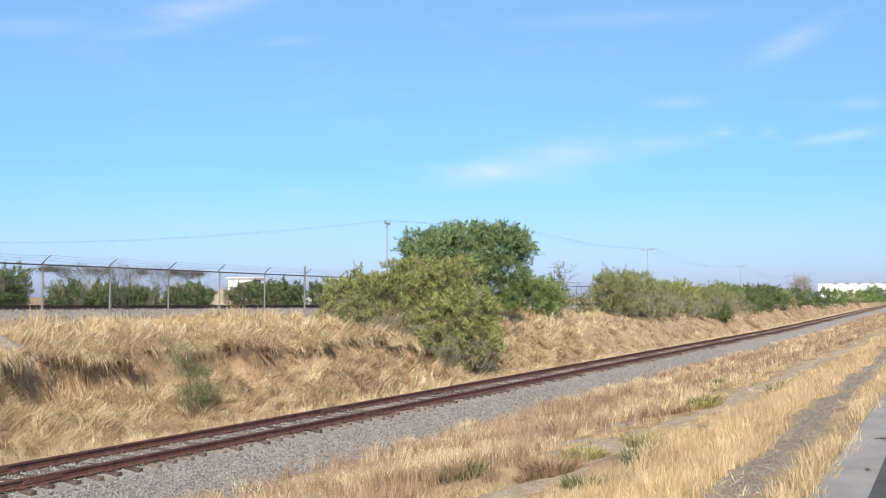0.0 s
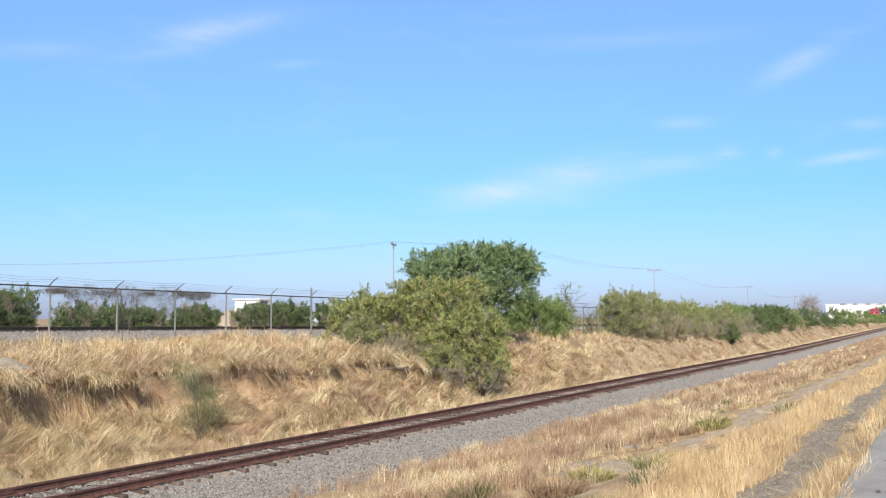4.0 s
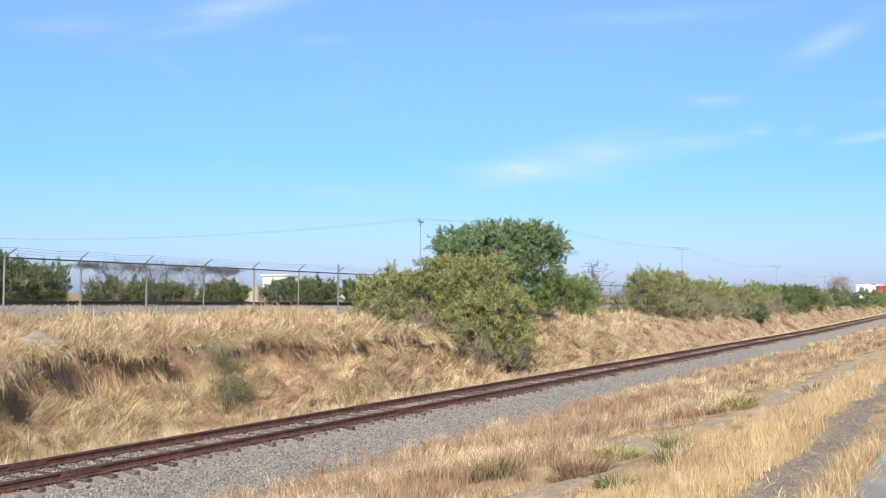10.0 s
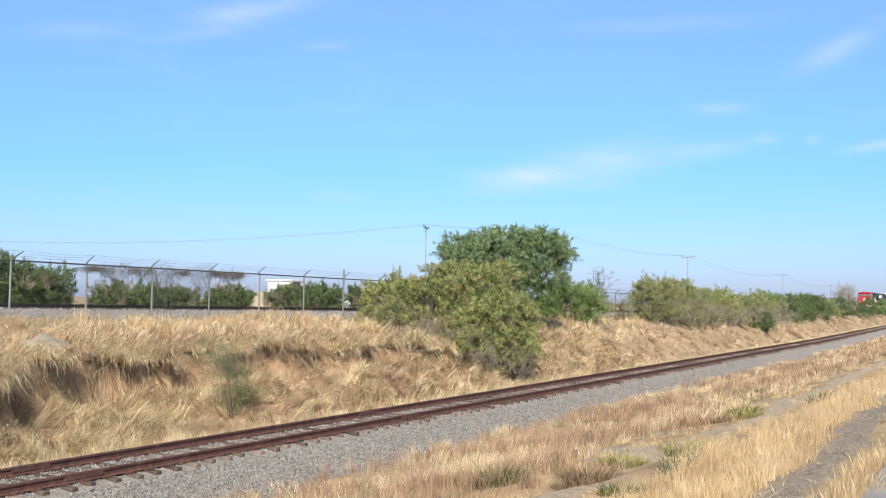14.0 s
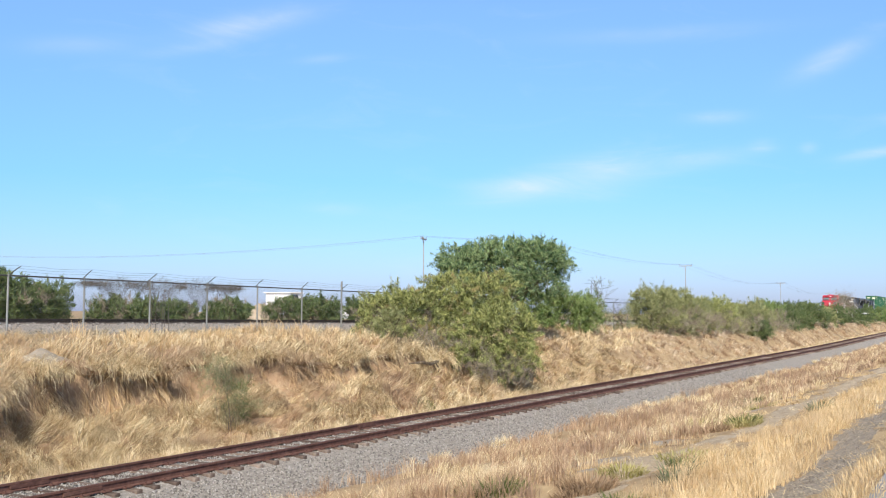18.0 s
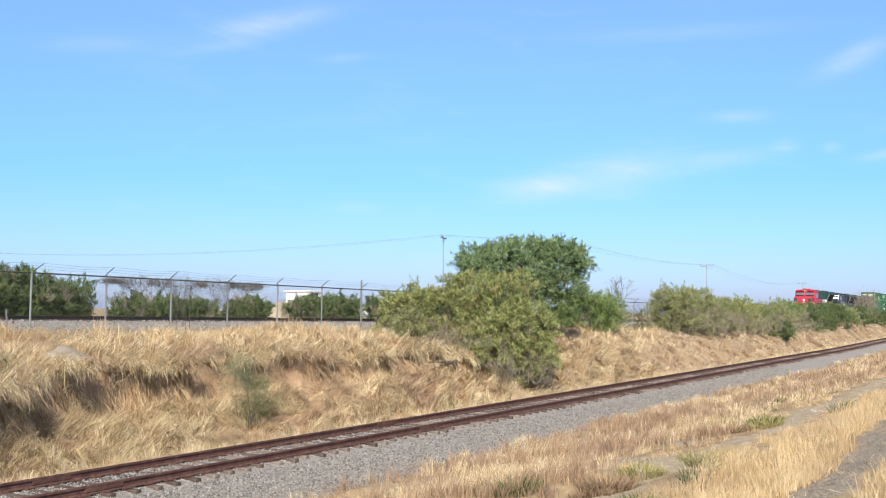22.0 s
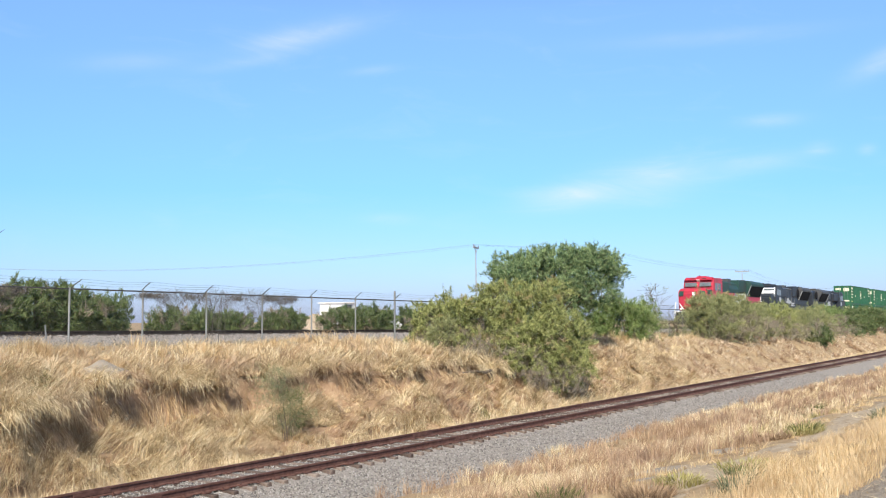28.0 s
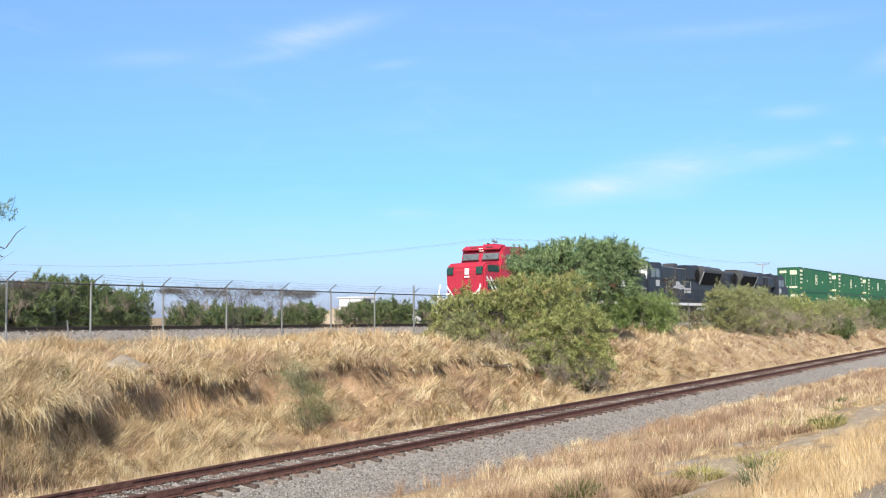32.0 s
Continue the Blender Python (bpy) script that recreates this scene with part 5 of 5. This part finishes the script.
far_building("white_house", 148.8, 118.6, 3.2, 6, 4.8, 2.1, "small white building with a dark window beyond the field", [(-0.35, 3.4, 1.8, 1.1), (-0.8, 1.4, 1.0, 1.2)])
far_building("white_shed", 141.6, 100, 4.2, 3, 1.7, 2.2, "low white shed beyond the field", [(0.5, 0.5, 1.2, 0.7)])
house = far_building("warehouse", 760, 52, 40, 66, 11.0, 1.2, "long low white warehouse in the distance")
for k in range(7):
    part("roof_vent", boxes((-21, -20, -28 + 8 * k, -25 + 8 * k, 11.3, 12.0), bevel=0.05), M_GREY, house)
    part("wall_panel", boxes((-20.1, -19.98, -31 + 9 * k, -23 + 9 * k, 1.0, 9.5), bevel=0.02), M_CLAD, house)


def build_mound():
    n = 20
    g = np.linspace(-1, 1, n)
    X, Y = np.meshgrid(g, g, indexing="ij")
    R = np.sqrt(X ** 2 + Y ** 2)
    Z = 2.3 * np.clip(1 - R, 0, 1) ** 1.2 + 0.15 * wave(X * 3, Y * 3, 5, 1.5) * (R < 0.95) - 0.05
    i = np.arange(n * n).reshape(n, n)
    q = np.stack([i[:-1, :-1], i[1:, :-1], i[1:, 1:], i[:-1, 1:]], -1).reshape(-1, 4)
    ob = raw("earth_mound", np.stack([4.5 * X, 4.0 * Y, Z], -1).reshape(-1, 3), [q], M_PATH, smooth=True)
    ob.matrix_basis = pose(84, 70, 2.2)
    tagged(ob, "heap of pale brown earth beyond the main line", "mound")


build_mound()


# ---- the train ----
def truck(parent, x, axles, span, y=1.0, name="bogie"):
    b = part(name, boxes((x - span / 2 - 0.5, x + span / 2 + 0.5, -y - 0.12, -y + 0.06, 0.42, 0.82), (x - span / 2 - 0.5, x + span / 2 + 0.5, y - 0.06, y + 0.12, 0.42, 0.82), (x - 0.4, x + 0.4, -y, y, 0.5, 0.9), bevel=0.03), M_UNDER, parent)
    for k in range(axles):
        ax = x - span / 2 + span * k / (axles - 1)
        for s in (-1, 1):
            part("wheel", disc(ax, 0.5, s * 0.72 - 0.07, s * 0.72 + 0.07, 0.5), M_UNDER, b)
    return b


def locomotive(name, label, scheme, rear=0.0):
    """A six-axle diesel: front at x = 0, rear at x = 22.3, rail top at z = 0. rear: how far its radiators sit before the usual place."""
    nose_m, cab_m, hood_m, band_m, low_m, sill_m, flare_m, roof_m, face_m = scheme
    ob = empty(name)
    tagged(ob, label, "locomotive", "locomotives of the train")
    part("frame", boxes((0.5, 21.9, -1.5, 1.5, 1.2, 1.52), bevel=0.03), M_UNDER, ob)
    for s in (-1, 1):
        part("sill", boxes((0.5, 21.9, s * 1.515 - 0.012, s * 1.515 + 0.012, 1.3, 1.56)), sill_m, ob)
    part("fuel_tank", cross([(-1.3, 0.55), (-0.9, 0.4), (0.9, 0.4), (1.3, 0.55), (1.3, 1.2), (-1.3, 1.2)], 8.2, 14.2, 0.04), M_UNDER, ob)
    truck(ob, 4.0, 3, 3.7)
    truck(ob, 18.3, 3, 3.7)
    part("pilot", prism([(0.1, 0.35), (0.5, 0.2), (0.6, 1.5), (0.3, 1.5)], -1.4, 1.4, 0.02), M_UNDER, ob)
    part("sill_stripe", boxes((0.285, 0.31, -1.42, 1.42, 1.36, 1.5)), M_WHITE, ob)
    part("coupler", boxes((-0.35, 0.4, -0.13, 0.13, 0.75, 1.0), bevel=0.03), M_UNDER, ob)
    nose = part("nose", prism([(1.15, 1.55), (1.05, 3.2), (1.3, 3.5), (3.0, 3.66), (3.0, 1.55)], -1.42, 1.42, 0.12), nose_m, ob)
    part("nose_door", boxes((0.99, 1.1, 0.1, 0.62, 1.7, 2.85), bevel=0.02), nose_m, nose)
    part("emblem", boxes((1.0, 1.1, -0.30, -0.02, 2.85, 3.2), (1.0, 1.1, -0.34, 0.02, 2.68, 2.78), bevel=0.01), M_WHITE, nose)
    for s in (-1, 1):
        part("ditch_light", disc(0.62, 1.75, s * 0.95 - 0.1, s * 0.95 + 0.1, 0.07, 10), M_LAMP, ob)
    cab = part("cab", prism([(2.9, 1.55), (2.75, 3.25), (3.1, 4.32), (3.35, 4.5), (5.7, 4.55), (5.85, 4.4), (5.85, 1.55)], -1.52, 1.52, 0.07), cab_m, ob)
    for y0, y1 in ((-1.32, -0.16), (0.16, 1.32)):
        low = 4.0 if face_m else 3.78
        at = 2.79 + (low - 3.78) * 0.41
        w = prism([(2.9, low), (at, low), (2.93, 4.12), (3.02, 4.12)], y0, y1)
        win = part("windshield", w, M_SHIELD, cab)
        part("window_frame", prism([(at + 0.09, low - 0.05), (at - 0.03, low - 0.05), (at - 0.01, low), (at + 0.11, low)], y0 - 0.05, y1 + 0.05), M_UNDER, win)
        part("wiper", tube([(at - 0.02, (y0 + y1) / 2, low - 0.02), (2.84, (y0 + y1) / 2 + 0.3, 4.02)], 0.012, 4), M_UNDER, win)
    for s in (-1, 1):
        for x0, x1 in ((3.5, 4.2), (4.4, 5.2)):
            part("side_window", boxes((x0, x1, s * 1.53 - 0.012, s * 1.53 + 0.012, 3.4, 4.05), bevel=0.004), M_SHIELD, cab)
        part("cab_stripe", boxes((3.0, 5.8, s * 1.53 - 0.008, s * 1.53 + 0.008, 2.55, 2.95)), band_m, cab)
    if nose_m is M_RED:
        for s in (-1, 1):
            part("nose_corner", prism([(1.02, 2.85), (0.99, 2.9), (1.0, 3.18), (1.12, 3.3)], min(s * 0.85, s * 1.3), max(s * 0.85, s * 1.3)), M_DKGREEN, nose)
            part("chevron", tube([(0.9, s * 0.75, 1.62), (0.95, s * 1.25, 2.2)], 0.045, 5), M_WHITE, ob)
    # the sun's glare on the cab front, put in as a white panel
    if face_m:
        part("cab_glare", prism([(2.735, 3.26), (2.70, 3.26), (2.99, 4.3), (3.03, 4.3)], -1.45, 1.45), face_m, cab, "cab front with sun glare put in as white")
    part("roof_brow", prism([(2.88, 4.28), (2.80, 4.34), (3.3, 4.6), (3.5, 4.56)], -1.4, 1.4, 0.02), cab_m, cab)
    part("number_board", boxes((2.98, 3.1, -0.8, -0.35, 4.3, 4.5), (2.98, 3.1, 0.35, 0.8, 4.3, 4.5), bevel=0.01), M_UNDER, cab)
    part("headlight", boxes((2.9, 3.0, -0.16, 0.16, 4.26, 4.42), bevel=0.02), M_LAMP, cab)
    part("horn", tube([(4.6, 0.3, 4.6), (4.6, 0.3, 4.72), (4.2, 0.3, 4.76)], [0.05, 0.04, 0.07], 6), M_UNDER, cab)
    part("air_conditioner", boxes((3.9, 5.1, -0.5, 0.5, 4.52, 4.72), bevel=0.04), cab_m, cab)
    hood = part("hood", cross([(-0.98, 1.55), (-0.98, 4.2), (-0.75, 4.38), (0.75, 4.38), (0.98, 4.2), (0.98, 1.55)], 5.85, 21.0, 0.02), hood_m, ob)
    part("blower_duct", boxes((5.9, 8.6, -1.35, 1.35, 3.3, 4.25), bevel=0.05), hood_m, hood)
    if nose_m is M_RED:
        part("equipment_cabinet", boxes((5.85, 10.2, -1.38, 1.38, 1.56, 3.3), bevel=0.05), M_RED, hood)
        part("duct_cover", cross([(-1.2, 3.3), (-1.2, 3.7), (-0.95, 4.1), (-0.5, 4.3), (0.5, 4.3), (0.95, 4.1), (1.2, 3.7), (1.2, 3.3)], 9.0, 12.4, 0.04), hood_m, hood)
    part("dynamic_brake", boxes((12.5 - rear, 15.4 - rear, -1.12, 1.12, 3.45, 4.62), bevel=0.05), roof_m, hood)
    part("exhaust_stack", boxes((10.8, 11.8, -0.5, 0.5, 4.36, 4.72), bevel=0.03), M_DARKGREY, hood)
    for s in (-1, 1):
        if nose_m is M_RED:
            part("hood_band", boxes((10.3, 15.4, s * 0.99 - 0.01, s * 0.99 + 0.01, 2.3, 3.3)), M_WHITE, hood, "white panel with dark lettering bars")
            bm = bmesh.new()
            for k in range(5):
                x = 10.9 + 0.88 * k
                box(bm, x, x + 0.16, s * 1.005 - 0.006, s * 1.005 + 0.006, 2.45, 3.12)
                box(bm, x + 0.17, x + 0.5, s * 1.005 - 0.006, s * 1.005 + 0.006, 2.9 - 0.16 * (k % 3), 3.06 - 0.16 * (k % 3))
            part("lettering_bars", bm, M_DKGREEN, hood)
            part("ladder_post", tube([(12.9, s * 1.44, 1.56), (12.9, s * 1.44, 3.3)], 0.11, 6), M_WHITE, hood, "white upright post beside the hood")
            for k in range(3):
                part("side_louvre", boxes((7.0, 9.8, s * 1.39 - 0.012, s * 1.39 + 0.012, 1.85 + 0.5 * k, 1.93 + 0.5 * k)), M_UNDER, hood)
            for z0 in (2.05, 3.02):
                part("nose_panel", boxes((1.45, 2.85, s * 1.43 - 0.012, s * 1.43 + 0.012, z0, z0 + 0.36)), M_DKGREEN, nose)
            for dx in (0.0, 0.42):
                part("nose_stripe", prism([(1.22 + dx, 2.75), (1.36 + dx, 2.75), (2.5 + dx, 1.62), (2.32 + dx, 1.62)], s * 1.437 - 0.01, s * 1.437 + 0.01), M_WHITE, nose)
        else:
            bm = prism([(9.4, 2.75), (9.9, 2.7), (11.2, 2.6), (12.2, 2.72), (11.9, 2.95), (11.2, 3.0), (10.7, 3.25), (9.9, 3.2), (10.1, 2.95)], s * 1.0 - 0.008, s * 1.0 + 0.008)
            part("logo", bm, M_PALEMARK, hood, "pale emblem on the hood")
        part("walkway_edge", boxes((6.0, 21.5, s * 1.49 - 0.02, s * 1.49 + 0.02, 1.56, 1.6)), M_UNDER, hood)
        for k in range(14):
            x = 6.3 + 1.02 * k
            part("hood_panel", boxes((x, x + 0.9, s * 0.985 - 0.02, s * 0.985 + 0.02, 3.38, 4.1), bevel=0.008), hood_m if k % 3 or hood_m is M_DKGREEN else M_DARKGREY, hood)
        part("rear_band", boxes((15.6, 20.9, s * 0.99 - 0.012, s * 0.99 + 0.012, 2.35, 3.3)), band_m, hood)
        part("lower_band", boxes((5.9, 20.9, s * 1.0 - 0.012, s * 1.0 + 0.012, 1.58, 2.25)), low_m, hood)
        for k in range(9):
            x = 6.2 + 1.6 * k
            part("hood_door", boxes((x, x + 1.45, s * 0.992 - 0.014, s * 0.992 + 0.014, 1.7, 2.2), bevel=0.005), low_m, hood)
    # on black locomotives flare_m is grey: sunlight on the radiator top put into colour
    flare = part("radiator", cross([(-1.0, 3.05), (-1.55, 4.15), (-1.55, 4.36), (-1.2, 4.62), (1.2, 4.62), (1.55, 4.36), (1.55, 4.15), (1.0, 3.05)], 15.6 - rear, 20.6 - rear, 0.03), flare_m, hood)
    for s in (-1, 1):
        bm = prism([(16.1 - rear, 3.12), (20.5 - rear, 3.12), (20.3 - rear, 4.1), (15.75 - rear, 4.1)], 0, 0.02)
        for v in bm.verts:
            t = (v.co.z - 3.05) / 1.1
            v.co.y = s * (1.0 + 0.55 * t + 0.01 + v.co.y)
        part("radiator_intake", bm, M_VOID, flare)
        part("flare_edge", tube([(15.66 - rear, s * 1.02, 3.12), (15.62 - rear, s * 1.57, 4.16)], 0.05, 5), M_GREY, flare)
        for k in range(3):
            x = 16.4 + 1.6 * k - rear
            if s > 0:
                part("fan", tube([(x, 0, 4.6), (x, 0, 4.74)], 0.62, 14), M_UNDER, flare)
    if nose_m is not M_RED:
        for s in (-1, 1):
            part("air_intake", disc(14.9 - rear if rear < 2 else 19.2, 3.85, min(s * 1.11, s * 1.22), max(s * 1.11, s * 1.22), 0.48, 8), M_VOID, hood)
            part("number_mark", boxes((12.0, 13.6, s * 1.0 - 0.006, s * 1.0 + 0.006, 2.35, 2.75)), M_PALEMARK, hood, "pale road number bar")
            part("cab_mark", boxes((4.4, 5.2, s * 1.54 - 0.006, s * 1.54 + 0.006, 2.75, 3.2)), M_PALEMARK, cab, "pale number bar under the cab window")
            for k in range(6):
                part("door_line", boxes((6.6 + 1.4 * k, 6.66 + 1.4 * k, s * 0.995 - 0.012, s * 0.995 + 0.012, 2.3, 3.3)), M_GREY, hood)
            # grey line for the sunlit edge of the black roof, highlight put into colour
            part("roof_edge_glint", tube([(6.0, s * 0.93, 4.28), (15.4, s * 0.93, 4.28)], 0.035, 5), M_GREY, hood)
    part("rear_wall", boxes((21.0, 21.06, -0.9, 0.9, 1.6, 4.1)), hood_m, hood)
    part("rear_light", disc(21.08, 3.9, -0.12, 0.12, 0.1, 10), M_GREY, hood)
    # hand rails
    for s in (-1, 1):
        part("hand_rail", tube([(1.2, s * 1.46, 2.5), (2.7, s * 1.46, 2.55)], 0.022, 5), sill_m, ob)
        part("hand_rail", tube([(6.0, s * 1.46, 2.55), (21.6, s * 1.46, 2.55)], 0.022, 5), M_UNDER, ob)
        for k in range(10):
            x = 6.3 + 1.7 * k
            part("rail_post", tube([(x, s * 1.46, 1.5), (x, s * 1.46, 2.55)], 0.022, 5), M_UNDER, ob)
        for x0, x1 in ((0.55, 0.2), (21.8, 22.1)):
            part("step_rail", tube([(x0, s * 1.46, 2.3), (x1, s * 1.48, 1.4), (x1, s * 1.48, 0.6)], 0.042, 5), M_WHITE, ob)
            for k in range(4):
                part("step", boxes((min(x0, x1) - 0.05, max(x0, x1) + 0.05, s * 1.3 - 0.15, s * 1.3 + 0.15, 0.4 + 0.28 * k, 0.43 + 0.28 * k)), M_UNDER, ob)
    for o in ob.children_recursive:
        for v in o.data.vertices:
            if v.co.z > 1.6:
                v.co.z = 1.6 + (v.co.z - 1.6) * 1.10
    return ob


def container_meshes():
    L, W, H = 16.15, 2.58, 2.88
    out = {}
    bm = bmesh.new()
    # corrugated sides
    n = 54
    for s in (-1, 1):
        prev = None
        for k in range(n * 4 + 1):
            x = 0.2 + (L - 0.4) * k / (n * 4)
            dep = (0, 0, 0.035, 0.035)[k % 4]
            a = bm.verts.new((x, s * (W / 2 - 0.01 - dep), 0.15))
            b = bm.verts.new((x, s * (W / 2 - 0.01 - dep), H - 0.12))
            if prev:
                bm.faces.new((prev[0], a, b, prev[1]))
            prev = (a, b)
    box(bm, 0.05, L - 0.05, -W / 2 + 0.05, W / 2 - 0.05, 0.1, H - 0.03)
    out["body"] = bm
    fr = bmesh.new()
    for x in (0, L - 0.2):
        for y in (-W / 2, W / 2 - 0.16):
            box(fr, x, x + 0.2, y, y + 0.16, 0, H)
    for y in (-W / 2, W / 2 - 0.1):
        box(fr, 0.2, L - 0.2, y, y + 0.1, 0.0, 0.16)
        box(fr, 0.2, L - 0.2, y, y + 0.1, H - 0.12, H)
    for x in (0, L - 0.12):
        box(fr, x, x + 0.12, -W / 2 + 0.16, W / 2 - 0.16, 0, 0.16)
        box(fr, x, x + 0.12, -W / 2 + 0.16, W / 2 - 0.16, H - 0.14, H)
    # lifting posts at the 40 foot marks
    for x in (1.9, L - 2.1):
        for y in (-W / 2 - 0.004, W / 2 - 0.096):
            box(fr, x, x + 0.2, y, y + 0.1, 0, H + 0.006)
    out["frame"] = fr
    return out


def container():
    ob = empty("container")
    tagged(ob, "green corrugated steel freight container with pale logo marks", "container", "stacked containers")
    ms = container_meshes()
    part("body", ms["body"], M_CONT, ob)
    part("corner_frame", ms["frame"], M_CONT, ob)
    for s in (-1, 1):
        y = s * 1.29
        part("logo", boxes((7.5, 7.62, y - 0.008, y + 0.008, 0.95, 2.15), (8.3, 8.42, y - 0.008, y + 0.008, 0.95, 2.15), (7.62, 8.3, y - 0.008, y + 0.008, 2.03, 2.15), (7.62, 8.3, y - 0.008, y + 0.008, 0.95, 1.07), (7.75, 8.17, y - 0.008, y + 0.008, 1.3, 1.8)), M_CREAM, ob, "square cream emblem")
        for x0, x1, z0, z1 in ((10.9, 11.25, 1.2, 1.45), (3.4, 3.7, 1.2, 1.4)):
            part("mark", boxes((x0, x1, y - 0.008, y + 0.008, z0, z1)), M_CREAM, ob, "small cream mark")
        for x0, x1, z0, z1 in ((14.6, 15.8, 2.3, 2.58), (14.8, 15.8, 1.85, 2.05), (14.9, 15.8, 1.4, 1.58), (0.3, 1.5, 2.3, 2.6), (0.3, 1.3, 1.85, 2.1), (0.3, 1.4, 1.4, 1.62), (0.3, 1.2, 0.95, 1.15), (1.92, 2.08, 2.7, 2.86), (14.08, 14.22, 2.7, 2.86)):
            part("marking_bar", boxes((x0, x1, y - 0.012, y + 0.012, z0, z1)), M_CREAM, ob)
        for x0 in (0.3, 15.2):
            part("reflector", boxes((x0, x0 + 0.6, y - 0.01, y + 0.01, 0.3, 0.45)), M_YELLOW, ob)
    for s in (-1, 1):
        door = part("door_leaf", boxes((-0.03, 0.0, min(s * 0.02, s * 1.1), max(s * 0.02, s * 1.1), 0.18, 2.72), bevel=0.008), M_CONT, ob)
        part("end_mark", boxes((-0.045, -0.032, min(s * 0.2, s * 1.0), max(s * 0.2, s * 1.0), 2.0 if s < 0 else 2.2, 2.5)), M_CREAM, door, "cream door marking")
        part("end_mark", boxes((-0.045, -0.032, min(s * 0.1, s * 1.0), max(s * 0.1, s * 1.0), 0.4, 0.62)), M_CREAM, door, "cream door marking")
    for y in (-0.8, -0.35, 0.35, 0.8):
        part("lock_rod", tube([(-0.06, y, 0.15), (-0.06, y, 2.75)], 0.022, 5), M_GALV, door)
    return ob


def well_car():
    ob = empty("well_car")
    tagged(ob, "low well wagon carrying two stacked containers", "rail wagon", "wagons of the train")
    for s in (-1, 1):
        part("side_sill", boxes((1.6, 18.0, s * 1.42 - 0.06, s * 1.42 + 0.06, 0.38, 1.25), bevel=0.02), M_WELL, ob)
        for k in range(9):
            x = 2.2 + 1.85 * k
            part("side_rib", boxes((x, x + 0.1, s * 1.5 - 0.03, s * 1.5 + 0.03, 0.4, 1.22)), M_WELL, ob)
    part("floor", boxes((1.6, 18.0, -1.4, 1.4, 0.3, 0.37)), M_UNDER, ob)
    part("end_platform", boxes((0.1, 1.6, -1.35, 1.35, 0.95, 1.25), bevel=0.03), M_WELL, ob)
    part("end_platform", boxes((18.0, 19.6, -1.35, 1.35, 0.95, 1.25), bevel=0.03), M_WELL, ob)
    part("coupler", boxes((-0.1, 0.2, -0.12, 0.12, 0.75, 0.98)), M_UNDER, ob)
    truck(ob, 0.2 + 0.75, 2, 1.2)
    truck(ob, 18.75, 2, 1.2)
    return ob


TRAIN = []


def build_train():
    a = locomotive("locomotive", "red nosed diesel locomotive with dark green hood and white sill", (M_RED, M_RED, M_DKGREEN, M_RED, M_DKGREEN, M_WHITE, M_DKGREEN, M_DKGREEN, None))
    b = locomotive("locomotive", "black diesel locomotive with sun glare in white on its cab front", (M_BLACK, M_BLACK, M_BLACK, M_BLACK, M_BLACK, M_WHITE, M_DARKGREY, M_BLACK, M_WHITE))
    c = locomotive("locomotive", "black diesel locomotive running long hood first", (M_BLACK, M_BLACK, M_BLACK, M_BLACK, M_BLACK, M_WHITE, M_DARKGREY, M_BLACK, None), 2.8)
    TRAIN.append((a, 0.0, 0.0, 0))
    TRAIN.append((b, 22.7, 0.0, 0))
    TRAIN.append((c, 22.7 * 2 + 21.7, 0.0, 180))
    car, low, top = well_car(), container(), container()
    for k in range(10):
        x = 69.6 + 19.75 * k
        if k:
            car, low, top = (copy_thing(o, Matrix()) for o in (car, low, top))
        TRAIN.append((car, x, 0.0, 0))
        TRAIN.append((low, x + 1.75, 0.38, 0))
        TRAIN.append((top, x + 1.75, 0.38 + 2.885, 0))


build_train()


def train_at(t):
    """Metres along the upper line at which the front of the train stands."""
    return float(np.interp(t, NOSE_T, NOSE_S))


NOSE_T = [2.0 * k for k in range(17)]
NOSE_S = [49.52 + 10.65 * (32 - t) + 0.0604 * (32 - t) ** 2 for t in NOSE_T]


def motions():
    for ob, x, z, turn in TRAIN:
        rows = []
        for t in NOSE_T:
            s = train_at(t) + x
            far = -1 if turn else 1
            q = up_point(s, UP_OFF + float(veer(s)))
            aim = math.degrees(math.atan(float(veer(s + 18 * far) - veer(s)) / (18 * far)))
            grade = math.degrees(math.atan2(float(rise(s + 12 * far) - rise(s)), 12))
            rows.append((t, pose(q[0], q[1], UP_RAIL + float(rise(s)) + z, 0, 0, -1.3 + aim + turn) @ pose(0, 0, 0, 0, -grade)))
        walk(ob, rows)


motions()
